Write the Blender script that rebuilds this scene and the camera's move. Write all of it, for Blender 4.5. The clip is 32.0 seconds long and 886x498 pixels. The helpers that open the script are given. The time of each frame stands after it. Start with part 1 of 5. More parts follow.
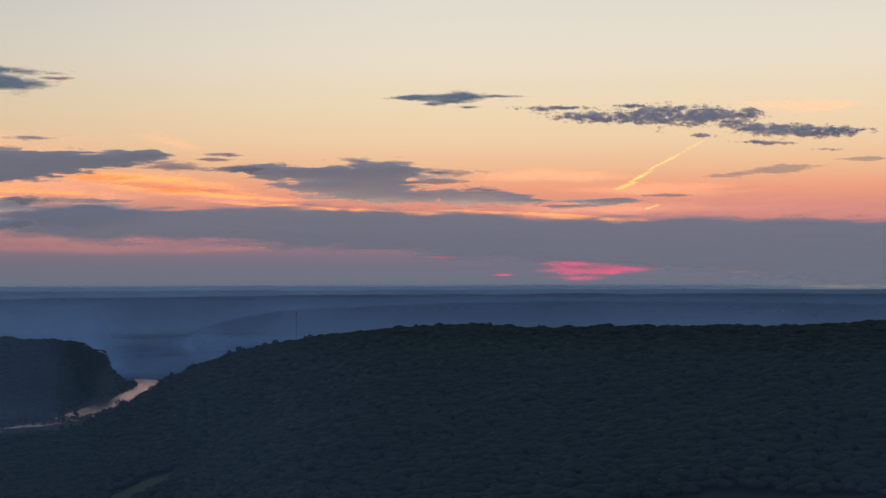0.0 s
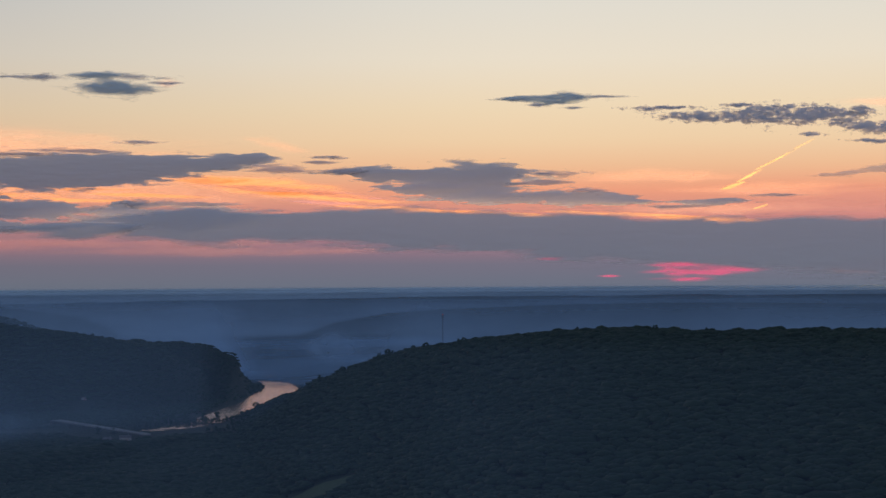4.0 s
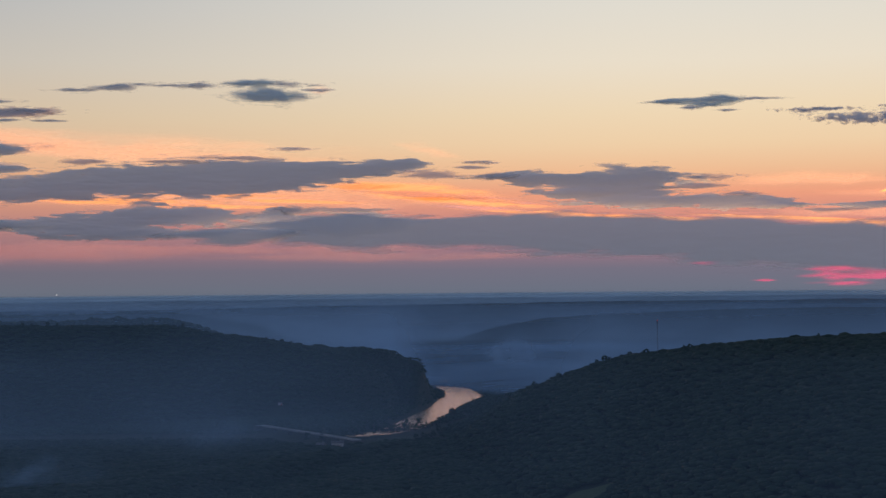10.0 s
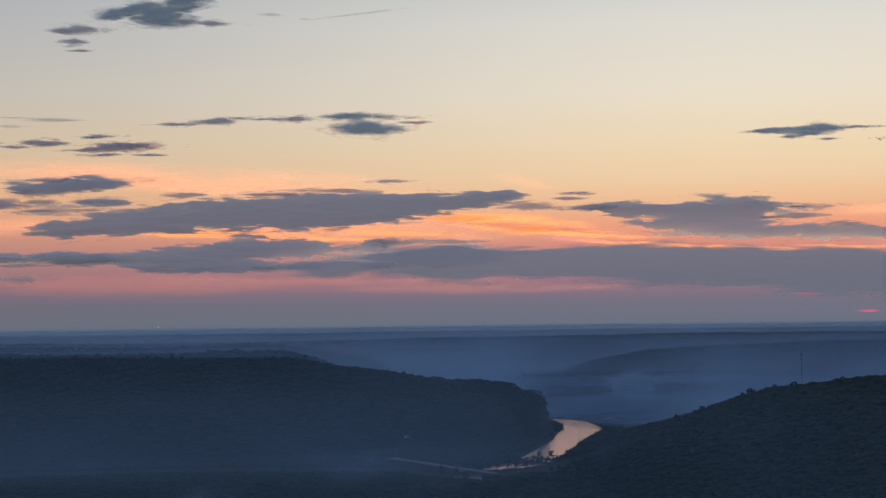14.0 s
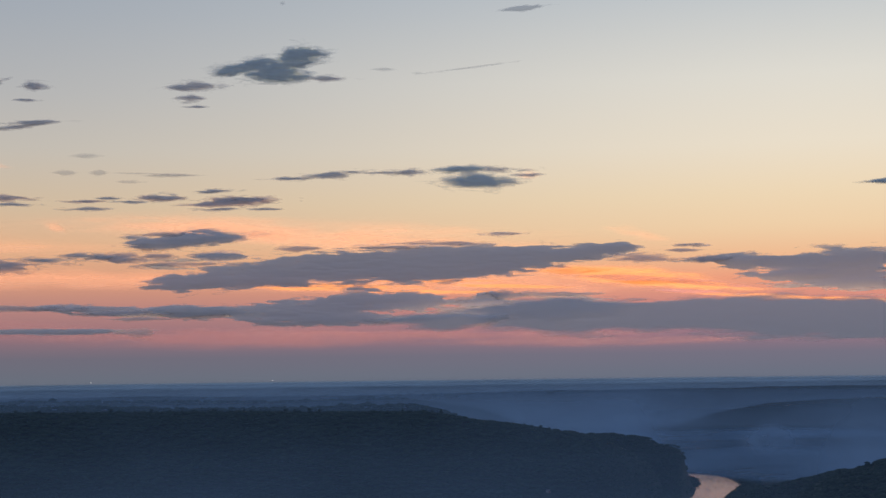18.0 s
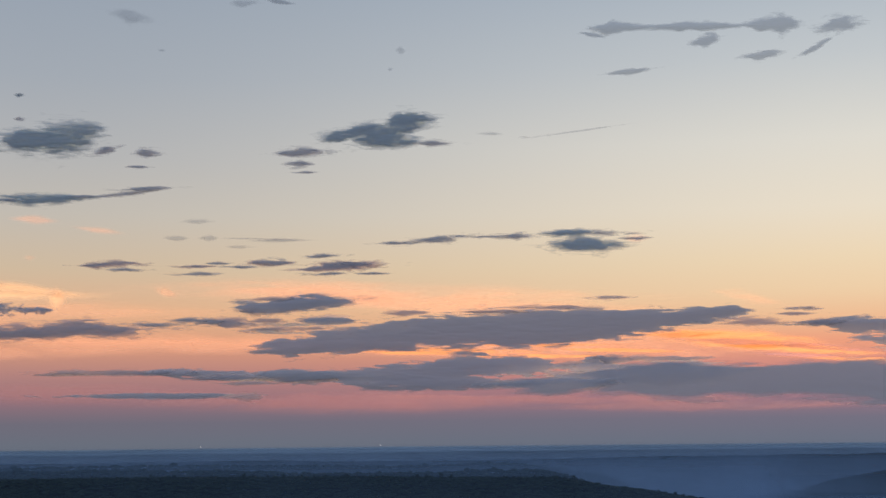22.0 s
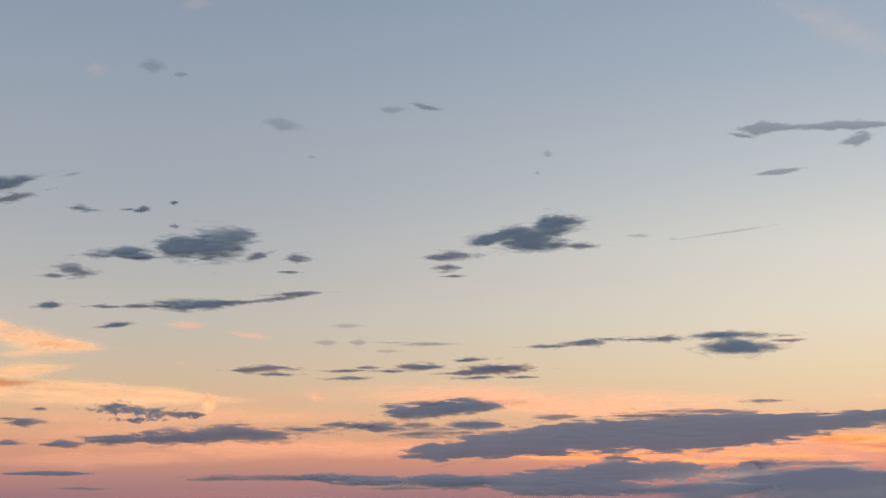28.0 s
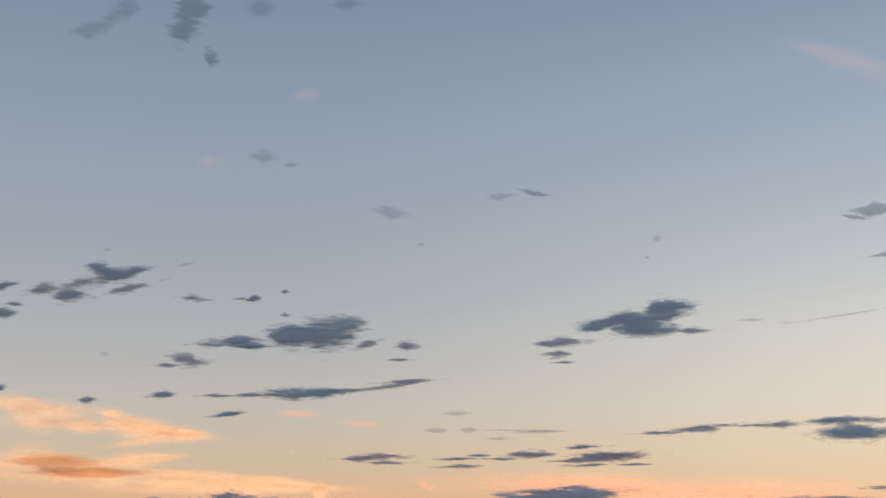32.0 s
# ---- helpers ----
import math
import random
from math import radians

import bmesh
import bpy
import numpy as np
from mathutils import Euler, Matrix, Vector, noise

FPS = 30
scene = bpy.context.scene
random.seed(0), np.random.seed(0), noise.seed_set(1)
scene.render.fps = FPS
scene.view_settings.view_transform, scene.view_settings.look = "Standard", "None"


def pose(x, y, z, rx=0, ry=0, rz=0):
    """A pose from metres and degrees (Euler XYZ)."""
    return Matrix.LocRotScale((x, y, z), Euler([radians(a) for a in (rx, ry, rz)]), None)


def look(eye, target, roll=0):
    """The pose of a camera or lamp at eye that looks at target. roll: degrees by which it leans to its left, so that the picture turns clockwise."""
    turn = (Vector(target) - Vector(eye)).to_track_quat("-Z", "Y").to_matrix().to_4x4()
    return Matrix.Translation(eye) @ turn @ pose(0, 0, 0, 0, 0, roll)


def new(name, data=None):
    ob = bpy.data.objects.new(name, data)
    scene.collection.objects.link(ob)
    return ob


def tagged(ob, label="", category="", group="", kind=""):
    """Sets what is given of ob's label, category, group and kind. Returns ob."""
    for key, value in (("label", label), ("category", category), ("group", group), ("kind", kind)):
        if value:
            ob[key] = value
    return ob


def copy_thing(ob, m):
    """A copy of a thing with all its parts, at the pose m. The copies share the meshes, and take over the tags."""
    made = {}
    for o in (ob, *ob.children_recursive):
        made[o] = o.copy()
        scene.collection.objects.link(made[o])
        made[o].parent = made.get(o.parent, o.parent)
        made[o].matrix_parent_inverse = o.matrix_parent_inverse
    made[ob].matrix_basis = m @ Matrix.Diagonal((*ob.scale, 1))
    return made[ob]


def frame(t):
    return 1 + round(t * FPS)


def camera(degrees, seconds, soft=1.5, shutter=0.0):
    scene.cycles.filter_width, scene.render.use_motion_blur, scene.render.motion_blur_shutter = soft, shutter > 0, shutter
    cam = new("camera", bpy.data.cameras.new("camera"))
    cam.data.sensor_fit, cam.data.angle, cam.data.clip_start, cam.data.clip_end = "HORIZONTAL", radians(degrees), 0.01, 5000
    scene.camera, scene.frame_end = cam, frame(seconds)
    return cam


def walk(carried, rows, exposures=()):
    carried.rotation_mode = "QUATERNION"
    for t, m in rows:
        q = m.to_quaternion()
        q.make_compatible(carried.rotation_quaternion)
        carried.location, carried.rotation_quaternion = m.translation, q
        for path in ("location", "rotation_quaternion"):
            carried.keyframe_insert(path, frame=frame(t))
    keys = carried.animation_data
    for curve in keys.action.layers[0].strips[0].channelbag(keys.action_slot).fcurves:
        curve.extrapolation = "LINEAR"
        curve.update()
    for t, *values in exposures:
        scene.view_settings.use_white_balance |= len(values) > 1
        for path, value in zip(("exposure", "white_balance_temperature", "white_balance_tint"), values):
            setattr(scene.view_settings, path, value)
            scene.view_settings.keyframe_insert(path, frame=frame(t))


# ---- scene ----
# A river valley at dusk, flown past sideways. Origin: water level below the middle of the flight, +y to the west.
cam = camera(32.09, 32.0)
SHOTS = [
    (0, 181.6, 11.8, 168.5, 4.770, 0.963, -0.141),
    (0.5, 173.9, 11.9, 168.7, 5.165, 0.974, -0.166),
    (1, 166.3, 11.9, 168.9, 5.561, 0.973, -0.191),
    (1.5, 158.7, 11.8, 169.1, 5.971, 0.978, -0.220),
    (2, 151.1, 11.8, 169.2, 6.358, 0.987, -0.267),
    (2.5, 143.5, 11.6, 169.4, 6.749, 0.989, -0.235),
    (3, 135.9, 11.4, 169.6, 7.139, 0.999, -0.280),
    (3.5, 128.3, 11.2, 169.8, 7.531, 1.009, -0.315),
    (5.5, 98.0, 9.8, 170.6, 9.175, 1.036, -0.410),
    (6, 90.4, 9.4, 170.7, 9.544, 1.028, -0.365),
    (6.5, 82.8, 8.9, 170.9, 9.919, 1.020, -0.423),
    (7, 75.3, 8.3, 171.1, 10.278, 1.020, -0.492),
    (7.5, 67.7, 7.7, 171.3, 10.650, 1.019, -0.475),
    (8, 60.2, 7.0, 171.5, 11.012, 1.016, -0.455),
    (8.5, 52.6, 6.3, 171.7, 11.381, 1.013, -0.510),
    (9, 45.1, 5.6, 171.9, 11.732, 1.007, -0.509),
    (9.5, 37.6, 4.7, 172.1, 12.106, 1.004, -0.490),
    (10, 30.0, 3.9, 172.2, 12.459, 1.214, -0.509),
    (10.5, 22.5, 3.0, 172.4, 12.827, 1.688, -0.519),
    (11, 15.0, 2.0, 172.6, 13.175, 2.207, -0.557),
    (11.5, 7.5, 1.0, 172.8, 13.522, 2.484, -0.583),
    (12, 0.0, -0.0, 173.0, 13.885, 2.461, -0.564),
    (12.5, -7.5, -1.1, 173.2, 14.238, 2.448, -0.592),
    (13, -15.0, -2.2, 173.4, 14.594, 2.409, -0.618),
    (13.5, -22.5, -3.4, 173.6, 14.977, 2.393, -0.646),
    (14, -30.0, -4.7, 173.8, 15.337, 2.407, -0.672),
    (14.5, -37.4, -6.0, 173.9, 15.707, 2.562, -0.666),
    (16.5, -67.3, -11.6, 174.7, 17.361, 3.545, -0.704),
    (17, -74.7, -13.1, 174.9, 17.823, 3.807, -0.687),
    (17.5, -82.2, -14.7, 175.1, 18.299, 4.107, -0.674),
    (18, -89.6, -16.3, 175.3, 18.765, 4.398, -0.684),
    (18.5, -97.0, -18.0, 175.4, 19.177, 4.675, -0.631),
    (19, -104.5, -19.7, 175.6, 19.566, 4.981, -0.605),
    (19.5, -111.9, -21.5, 175.8, 19.943, 5.272, -0.690),
    (20, -119.3, -23.3, 176.0, 20.348, 5.564, -0.709),
    (20.5, -126.7, -25.2, 176.2, 20.763, 5.872, -0.633),
    (21, -134.1, -27.1, 176.4, 21.169, 6.174, -0.648),
    (21.5, -141.5, -29.0, 176.6, 21.562, 6.499, -0.670),
    (22, -148.9, -31.0, 176.8, 21.991, 6.809, -0.555),
    (22.5, -156.3, -33.1, 176.9, 22.409, 7.120, -0.544),
    (23, -163.7, -35.2, 177.1, 22.822, 7.448, -0.468),
    (23.5, -171.1, -37.4, 177.3, 23.233, 7.768, -0.455),
    (24, -178.4, -39.6, 177.5, 23.658, 8.098, -0.447),
    (24.5, -185.8, -41.8, 177.7, 24.060, 8.435, -0.457),
    (25, -193.2, -44.1, 177.9, 24.405, 8.773, -0.411),
    (25.5, -200.5, -46.5, 178.1, 24.619, 9.131, -0.382),
    (27.5, -229.9, -56.3, 178.8, 26.040, 10.336, -0.312),
    (28, -237.2, -58.9, 179.0, 26.388, 10.684, -0.305),
    (28.5, -244.6, -61.6, 179.2, 26.738, 11.147, -0.311),
    (29, -251.9, -64.2, 179.4, 27.113, 11.589, -0.308),
    (29.5, -259.2, -67.0, 179.6, 27.524, 12.002, -0.306),
    (30, -266.5, -69.7, 179.8, 27.975, 12.410, -0.292),
    (30.5, -273.8, -72.6, 179.9, 28.442, 12.799, -0.282),
    (31, -281.1, -75.5, 180.1, 28.891, 13.171, -0.255),
    (31.5, -288.4, -78.4, 180.3, 29.317, 13.548, -0.274),
    (32, -295.7, -81.4, 180.5, 29.733, 13.922, -0.242),
]


def shot(t, x, y, z, turn, tilt, lean):
    return t, pose(x, y, z, 90 + tilt, 0, turn) @ pose(0, 0, 0, 0, 0, lean)


walk(cam, [shot(*s) for s in SHOTS])

# ---- light ----
EYE = 173.0          # flight height over the water
SUN_TURN = -3.8      # where the sun has gone down, degrees left of +y


def compass(turn, rise):
    a, e = radians(turn), radians(rise)
    return Vector((-math.sin(a) * math.cos(e), math.cos(a) * math.cos(e), math.sin(e)))


def srgb(r, g, b):
    return tuple((c / 255 / 12.92 if c < 11 else ((c / 255 + 0.055) / 1.055) ** 2.4) for c in (r, g, b)) + (1.0,)


world = bpy.data.worlds.new("dusk_sky")
scene.world = world
world.use_nodes = True
wn, wl = world.node_tree.nodes, world.node_tree.links
wn.clear()


def wnode(kind, **values):
    n = wn.new(kind)
    for k, v in values.items():
        n.inputs[k].default_value = v
    return n


def wmath(op, a, b=None, clamp=False):
    n = wn.new("ShaderNodeMath")
    n.operation, n.use_clamp = op, clamp
    for i, v in enumerate((a, b)):
        if v is None:
            continue
        if isinstance(v, (int, float)):
            n.inputs[i].default_value = v
        else:
            wl.new(v, n.inputs[i])
    return n.outputs[0]


def ramp(nodes, links, fac, stops, low, high):
    """A colour ramp over stops of (position, colour), whose positions run from low to high."""
    n = nodes.new("ShaderNodeValToRGB")
    el = n.color_ramp.elements
    el[0].position, el[0].color = (stops[0][0] - low) / (high - low), stops[0][1]
    el[1].position, el[1].color = (stops[-1][0] - low) / (high - low), stops[-1][1]
    for p, c in stops[1:-1]:
        e = el.new((p - low) / (high - low))
        e.color = c
    m = nodes.new("ShaderNodeMapRange")
    m.inputs[1].default_value, m.inputs[2].default_value = low, high
    links.new(fac, m.inputs[0])
    links.new(m.outputs[0], n.inputs[0])
    return n.outputs[0]


coord = wn.new("ShaderNodeTexCoord")
split = wn.new("ShaderNodeSeparateXYZ")
wl.new(coord.outputs["Generated"], split.inputs[0])
rise = wmath("MULTIPLY", wmath("ARCSINE", split.outputs[2]), 57.2958)
turn = wmath("MULTIPLY", wmath("ARCTAN2", wmath("MULTIPLY", split.outputs[0], -1.0), split.outputs[1]), 57.2958)
west = ramp(wn, wl, rise, [
    (-3, srgb(70, 79, 96)), (-0.4, srgb(106, 113, 129)), (0.5, srgb(118, 113, 129)), (1.3, srgb(158, 119, 131)), (2.2, srgb(205, 136, 129)),
    (3.2, srgb(238, 160, 127)), (4.0, srgb(239, 188, 147)), (5.0, srgb(239, 207, 168)), (6.2, srgb(238, 215, 181)), (8.0, srgb(234, 222, 202)),
    (10.5, srgb(223, 219, 209)), (13.5, srgb(195, 200, 203)), (17, srgb(168, 180, 193)), (21, srgb(148, 164, 184)),
    (27, srgb(108, 130, 158)), (45, srgb(61, 80, 112))], -3.0, 60.0)
south = ramp(wn, wl, rise, [
    (-3, srgb(69, 77, 92)), (-0.4, srgb(104, 111, 124)), (0.5, srgb(112, 108, 121)), (1.3, srgb(147, 114, 122)), (2.2, srgb(179, 131, 126)),
    (3.2, srgb(210, 151, 124)), (4.5, srgb(224, 177, 140)), (6.0, srgb(208, 186, 159)), (8.0, srgb(194, 187, 177)), (10.0, srgb(180, 180, 180)),
    (13.0, srgb(163, 170, 179)), (16.5, srgb(151, 162, 176)), (21, srgb(134, 150, 170)), (27, srgb(104, 126, 156)), (45, srgb(61, 79, 112))], -3.0, 60.0)
east = ramp(wn, wl, rise, [
    (-3, srgb(60, 70, 88)), (0, srgb(120, 130, 156)), (6, srgb(146, 150, 172)), (14, srgb(168, 168, 188)), (28, srgb(138, 150, 180)),
    (50, srgb(64, 82, 114))], -3.0, 90.0)


def wmix(fac, a, b):
    n = wn.new("ShaderNodeMix")
    n.data_type = "RGBA"
    wl.new(fac, n.inputs[0])
    wl.new(a, n.inputs[6])
    wl.new(b, n.inputs[7])
    return n.outputs[2]


def wrange(v, a, b):
    n = wn.new("ShaderNodeMapRange")
    n.interpolation_type = "SMOOTHSTEP"
    n.inputs[1].default_value, n.inputs[2].default_value = a, b
    wl.new(v, n.inputs[0])
    return n.outputs[0]


off = wmath("ABSOLUTE", wmath("SUBTRACT", turn, SUN_TURN))
sky = wmix(wrange(off, 70.0, 130.0), wmix(wrange(off, 7.0, 42.0), west, south), east)
back = wnode("ShaderNodeBackground", Strength=1.0)
wl.new(sky, back.inputs["Color"])
wout = wn.new("ShaderNodeOutputWorld")
wl.new(back.outputs[0], wout.inputs[0])

sun_data = bpy.data.lights.new("sun", "SUN")
sun_data.energy, sun_data.angle, sun_data.color = 4.5, radians(0.5), (1.0, 0.55, 0.22)
sun = new("sun", sun_data)
sun.matrix_world = look(compass(SUN_TURN, -0.5) * 4000 + Vector((0, 0, 600)), Vector((0, 0, 600)))

# ---- materials ----


def material(name):
    m = bpy.data.materials.new(name)
    m.use_nodes = True
    n, l = m.node_tree.nodes, m.node_tree.links
    return m, n, l, n["Principled BSDF"]


def noisy(name, a, b, scale, rough=0.9, bump=0.0, metallic=0.0, island=False, third=None):
    """A surface that wavers between two colours at two scales, with relief."""
    m, n, l, p = material(name)
    tc = n.new("ShaderNodeTexCoord")
    t1, t2 = n.new("ShaderNodeTexNoise"), n.new("ShaderNodeTexNoise")
    t1.inputs["Scale"].default_value, t1.inputs["Detail"].default_value = scale, 5
    t2.inputs["Scale"].default_value, t2.inputs["Detail"].default_value = scale * 9, 3
    for t in (t1, t2):
        l.new(tc.outputs["Object"], t.inputs["Vector"])
    add = n.new("ShaderNodeMath")
    add.operation = "MULTIPLY_ADD"
    add.inputs[1].default_value, add.inputs[2].default_value = 0.45, 0.0
    l.new(t2.outputs[0], add.inputs[0])
    add2 = n.new("ShaderNodeMath")
    add2.operation = "MULTIPLY_ADD"
    add2.inputs[1].default_value = 0.55
    l.new(t1.outputs[0], add2.inputs[0])
    l.new(add.outputs[0], add2.inputs[2])
    fac = add2.outputs[0]
    if island:
        geo = n.new("ShaderNodeNewGeometry")
        mx = n.new("ShaderNodeMath")
        mx.operation = "MULTIPLY_ADD"
        mx.inputs[1].default_value = 0.5
        l.new(geo.outputs["Random Per Island"], mx.inputs[0])
        h = n.new("ShaderNodeMath")
        h.operation = "MULTIPLY"
        h.inputs[1].default_value = 0.6
        l.new(fac, h.inputs[0])
        l.new(h.outputs[0], mx.inputs[2])
        fac = mx.outputs[0]
    cr = n.new("ShaderNodeValToRGB")
    cr.color_ramp.elements[0].position, cr.color_ramp.elements[0].color = 0.3, (*a, 1)
    cr.color_ramp.elements[1].position, cr.color_ramp.elements[1].color = 0.7, (*b, 1)
    if third:
        e = cr.color_ramp.elements.new(0.85)
        e.color = (*third, 1)
    l.new(fac, cr.inputs[0])
    l.new(cr.outputs[0], p.inputs["Base Color"])
    p.inputs["Roughness"].default_value, p.inputs["Metallic"].default_value = rough, metallic
    p.inputs["Specular IOR Level"].default_value = 0.2
    if bump:
        bp = n.new("ShaderNodeBump")
        bp.inputs["Strength"].default_value, bp.inputs["Distance"].default_value = 0.6, bump
        l.new(t2.outputs[0], bp.inputs["Height"])
        l.new(bp.outputs[0], p.inputs["Normal"])
    return m


FOREST_FLOOR = noisy("forest_floor", (0.022, 0.032, 0.022), (0.028, 0.042, 0.027), 0.02, bump=0.6)
FOLIAGE = noisy("foliage", (0.017, 0.035, 0.021), (0.023, 0.045, 0.025), 0.012, island=True, third=(0.031, 0.053, 0.029))
n, l = FOLIAGE.node_tree.nodes, FOLIAGE.node_tree.links
tc, leaf, bp = n.new("ShaderNodeTexCoord"), n.new("ShaderNodeTexNoise"), n.new("ShaderNodeBump")
leaf.inputs["Scale"].default_value, leaf.inputs["Detail"].default_value = 0.8, 3
bp.inputs["Strength"].default_value, bp.inputs["Distance"].default_value = 0.6, 0.9
l.new(tc.outputs["Object"], leaf.inputs["Vector"])
l.new(leaf.outputs[0], bp.inputs["Height"])
l.new(bp.outputs[0], n["Principled BSDF"].inputs["Normal"])
BARK = noisy("bark", (0.06, 0.05, 0.04), (0.13, 0.11, 0.09), 1.5, bump=0.02)
GRASS = noisy("meadow_grass", (0.045, 0.07, 0.03), (0.075, 0.10, 0.045), 0.05, bump=0.1)
CONCRETE = noisy("weathered_concrete", (0.17, 0.18, 0.18), (0.26, 0.27, 0.27), 0.3, bump=0.01)
# the bridge's concrete again, its colour darkened for the shade below the deck
SHADED = noisy("shaded_concrete", (0.06, 0.065, 0.06), (0.11, 0.115, 0.11), 0.3, bump=0.01)
ASPHALT = noisy("asphalt", (0.14, 0.14, 0.14), (0.22, 0.22, 0.22), 0.4, rough=0.5, bump=0.005)
STEEL = noisy("weathered_steel", (0.07, 0.075, 0.08), (0.13, 0.135, 0.14), 1.0, rough=0.7, metallic=0.2)
REDPAINT = noisy("red_mast_paint", (0.30, 0.05, 0.04), (0.40, 0.08, 0.06), 1.0, rough=0.6)
SIDING = noisy("white_siding", (0.34, 0.34, 0.33), (0.48, 0.47, 0.45), 0.8, rough=0.7)
SHINGLE = noisy("grey_shingles", (0.10, 0.10, 0.11), (0.18, 0.17, 0.17), 1.2, bump=0.02)

WATER, n, l, p = material("sunset_tinted_water")
# pink base, full metal and tint put sunset reflection into the water's colour
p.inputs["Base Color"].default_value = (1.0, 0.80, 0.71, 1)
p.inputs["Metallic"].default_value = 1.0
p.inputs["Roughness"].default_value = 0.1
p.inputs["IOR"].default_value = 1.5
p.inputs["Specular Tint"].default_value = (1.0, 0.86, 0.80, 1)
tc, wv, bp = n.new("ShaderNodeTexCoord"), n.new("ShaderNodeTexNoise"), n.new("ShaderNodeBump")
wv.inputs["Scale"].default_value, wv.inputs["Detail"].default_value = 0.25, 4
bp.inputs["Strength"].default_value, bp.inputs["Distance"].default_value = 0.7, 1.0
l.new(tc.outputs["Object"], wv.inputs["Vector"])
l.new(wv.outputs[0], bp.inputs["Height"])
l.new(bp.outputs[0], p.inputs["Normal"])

BEACON, n, l, p = material("red_beacon_glass")
p.inputs["Base Color"].default_value = (0.5, 0.02, 0.03, 1)
p.inputs["Emission Color"].default_value = (1.0, 0.10, 0.12, 1)
p.inputs["Emission Strength"].default_value = 0.35
LAMPGLASS, n, l, p = material("lit_lamp_glass")
p.inputs["Emission Color"].default_value = (1.0, 0.93, 0.82, 1)
p.inputs["Emission Strength"].default_value = 1.6


def vapour(name, front, through_colour, low, high, share_edge, share_core, grain=0.012, stretch=(1, 1, 5), veil=1.0, erode=0.3, jitter=0.0, detail=6):
    """Cloud or mist: lets the light behind it through where it is thin, scatters the sky's light from in front, and passes the
    light from behind on to the viewer's side. low, high: the densities at which it starts and is full; erode: how far fine noise frays it."""
    m, n, l, p = material(name)
    n.remove(p)
    out = n["Material Output"]
    at = n.new("ShaderNodeAttribute")
    at.attribute_name = "thickness"
    geo, mp, tx = n.new("ShaderNodeNewGeometry"), n.new("ShaderNodeMapping"), n.new("ShaderNodeTexNoise")
    mp.inputs["Scale"].default_value = stretch
    tx.inputs["Scale"].default_value, tx.inputs["Detail"].default_value, tx.inputs["Roughness"].default_value = grain, detail, 0.6
    tx.inputs["Distortion"].default_value = 0.4
    l.new(geo.outputs["Position"], mp.inputs[0])
    l.new(mp.outputs[0], tx.inputs["Vector"])

    def sums(op, a, b, c=None):
        k = n.new("ShaderNodeMath")
        k.operation = op
        for i, v in enumerate((a, b, c)):
            if isinstance(v, (int, float)):
                k.inputs[i].default_value = v
            elif v is not None:
                l.new(v, k.inputs[i])
        return k.outputs[0]

    fine = sums("MULTIPLY", sums("SUBTRACT", tx.outputs[0], 0.5), 2.2)
    den = sums("MULTIPLY", at.outputs["Fac"], sums("MULTIPLY_ADD", fine, jitter, 1.0))
    frail = sums("MAXIMUM", sums("SUBTRACT", 1.2, at.outputs["Fac"]), 0.15)
    den = sums("ADD", den, sums("MULTIPLY", sums("MULTIPLY", fine, erode), frail))
    rng = n.new("ShaderNodeMapRange")
    rng.interpolation_type = "SMOOTHSTEP"
    rng.inputs[1].default_value, rng.inputs[2].default_value, rng.inputs[4].default_value = low, high, veil
    l.new(den, rng.inputs[0])
    share = n.new("ShaderNodeMapRange")
    share.inputs[1].default_value, share.inputs[2].default_value, share.inputs[3].default_value, share.inputs[4].default_value = low, high + 0.35, share_edge, share_core
    l.new(den, share.inputs[0])
    d, t, tr = n.new("ShaderNodeBsdfDiffuse"), n.new("ShaderNodeBsdfTranslucent"), n.new("ShaderNodeBsdfTransparent")
    d.inputs[0].default_value, t.inputs[0].default_value = (*front, 1), (*through_colour, 1)
    body, mix = n.new("ShaderNodeMixShader"), n.new("ShaderNodeMixShader")
    l.new(share.outputs[0], body.inputs[0])
    l.new(d.outputs[0], body.inputs[1])
    l.new(t.outputs[0], body.inputs[2])
    l.new(rng.outputs[0], mix.inputs[0])
    l.new(tr.outputs[0], mix.inputs[1])
    l.new(body.outputs[0], mix.inputs[2])
    l.new(mix.outputs[0], out.inputs[0])
    return m


CLOUD_HIGH = vapour("high_cloud", (0.78, 0.95, 0.98), (0.5, 0.6, 0.7), 0.16, 1.0, 0.02, 0.0, grain=0.014, stretch=(1, 1, 4.2), veil=0.96, erode=0.6)
CLOUD_MOTTLED = vapour("mottled_cloud", (0.80, 0.88, 0.95), (0.8, 0.66, 0.7), 0.30, 1.0, 0.12, 0.0, grain=0.042, stretch=(1, 1, 2.0), veil=0.90, erode=0.7, jitter=1.3, detail=4)
CLOUD_MID = vapour("mid_cloud", (0.84, 0.86, 0.88), (0.8, 0.66, 0.7), 0.18, 0.85, 0.20, 0.05, grain=0.014, stretch=(1, 1, 6), veil=0.92, erode=0.8)
CLOUD_BANK = vapour("cloud_bank", (0.96, 0.97, 0.97), (0.40, 0.56, 0.90), 0.20, 0.50, 0.10, 0.012, grain=0.009, stretch=(1, 1, 6.5), veil=0.96, erode=0.55)
CLOUD_LOW = vapour("low_cloud_bank", (0.96, 0.97, 0.97), (0.40, 0.58, 0.95), 0.14, 0.58, 0.06, 0.06, grain=0.006, stretch=(1, 1, 8), veil=0.96, erode=0.25)
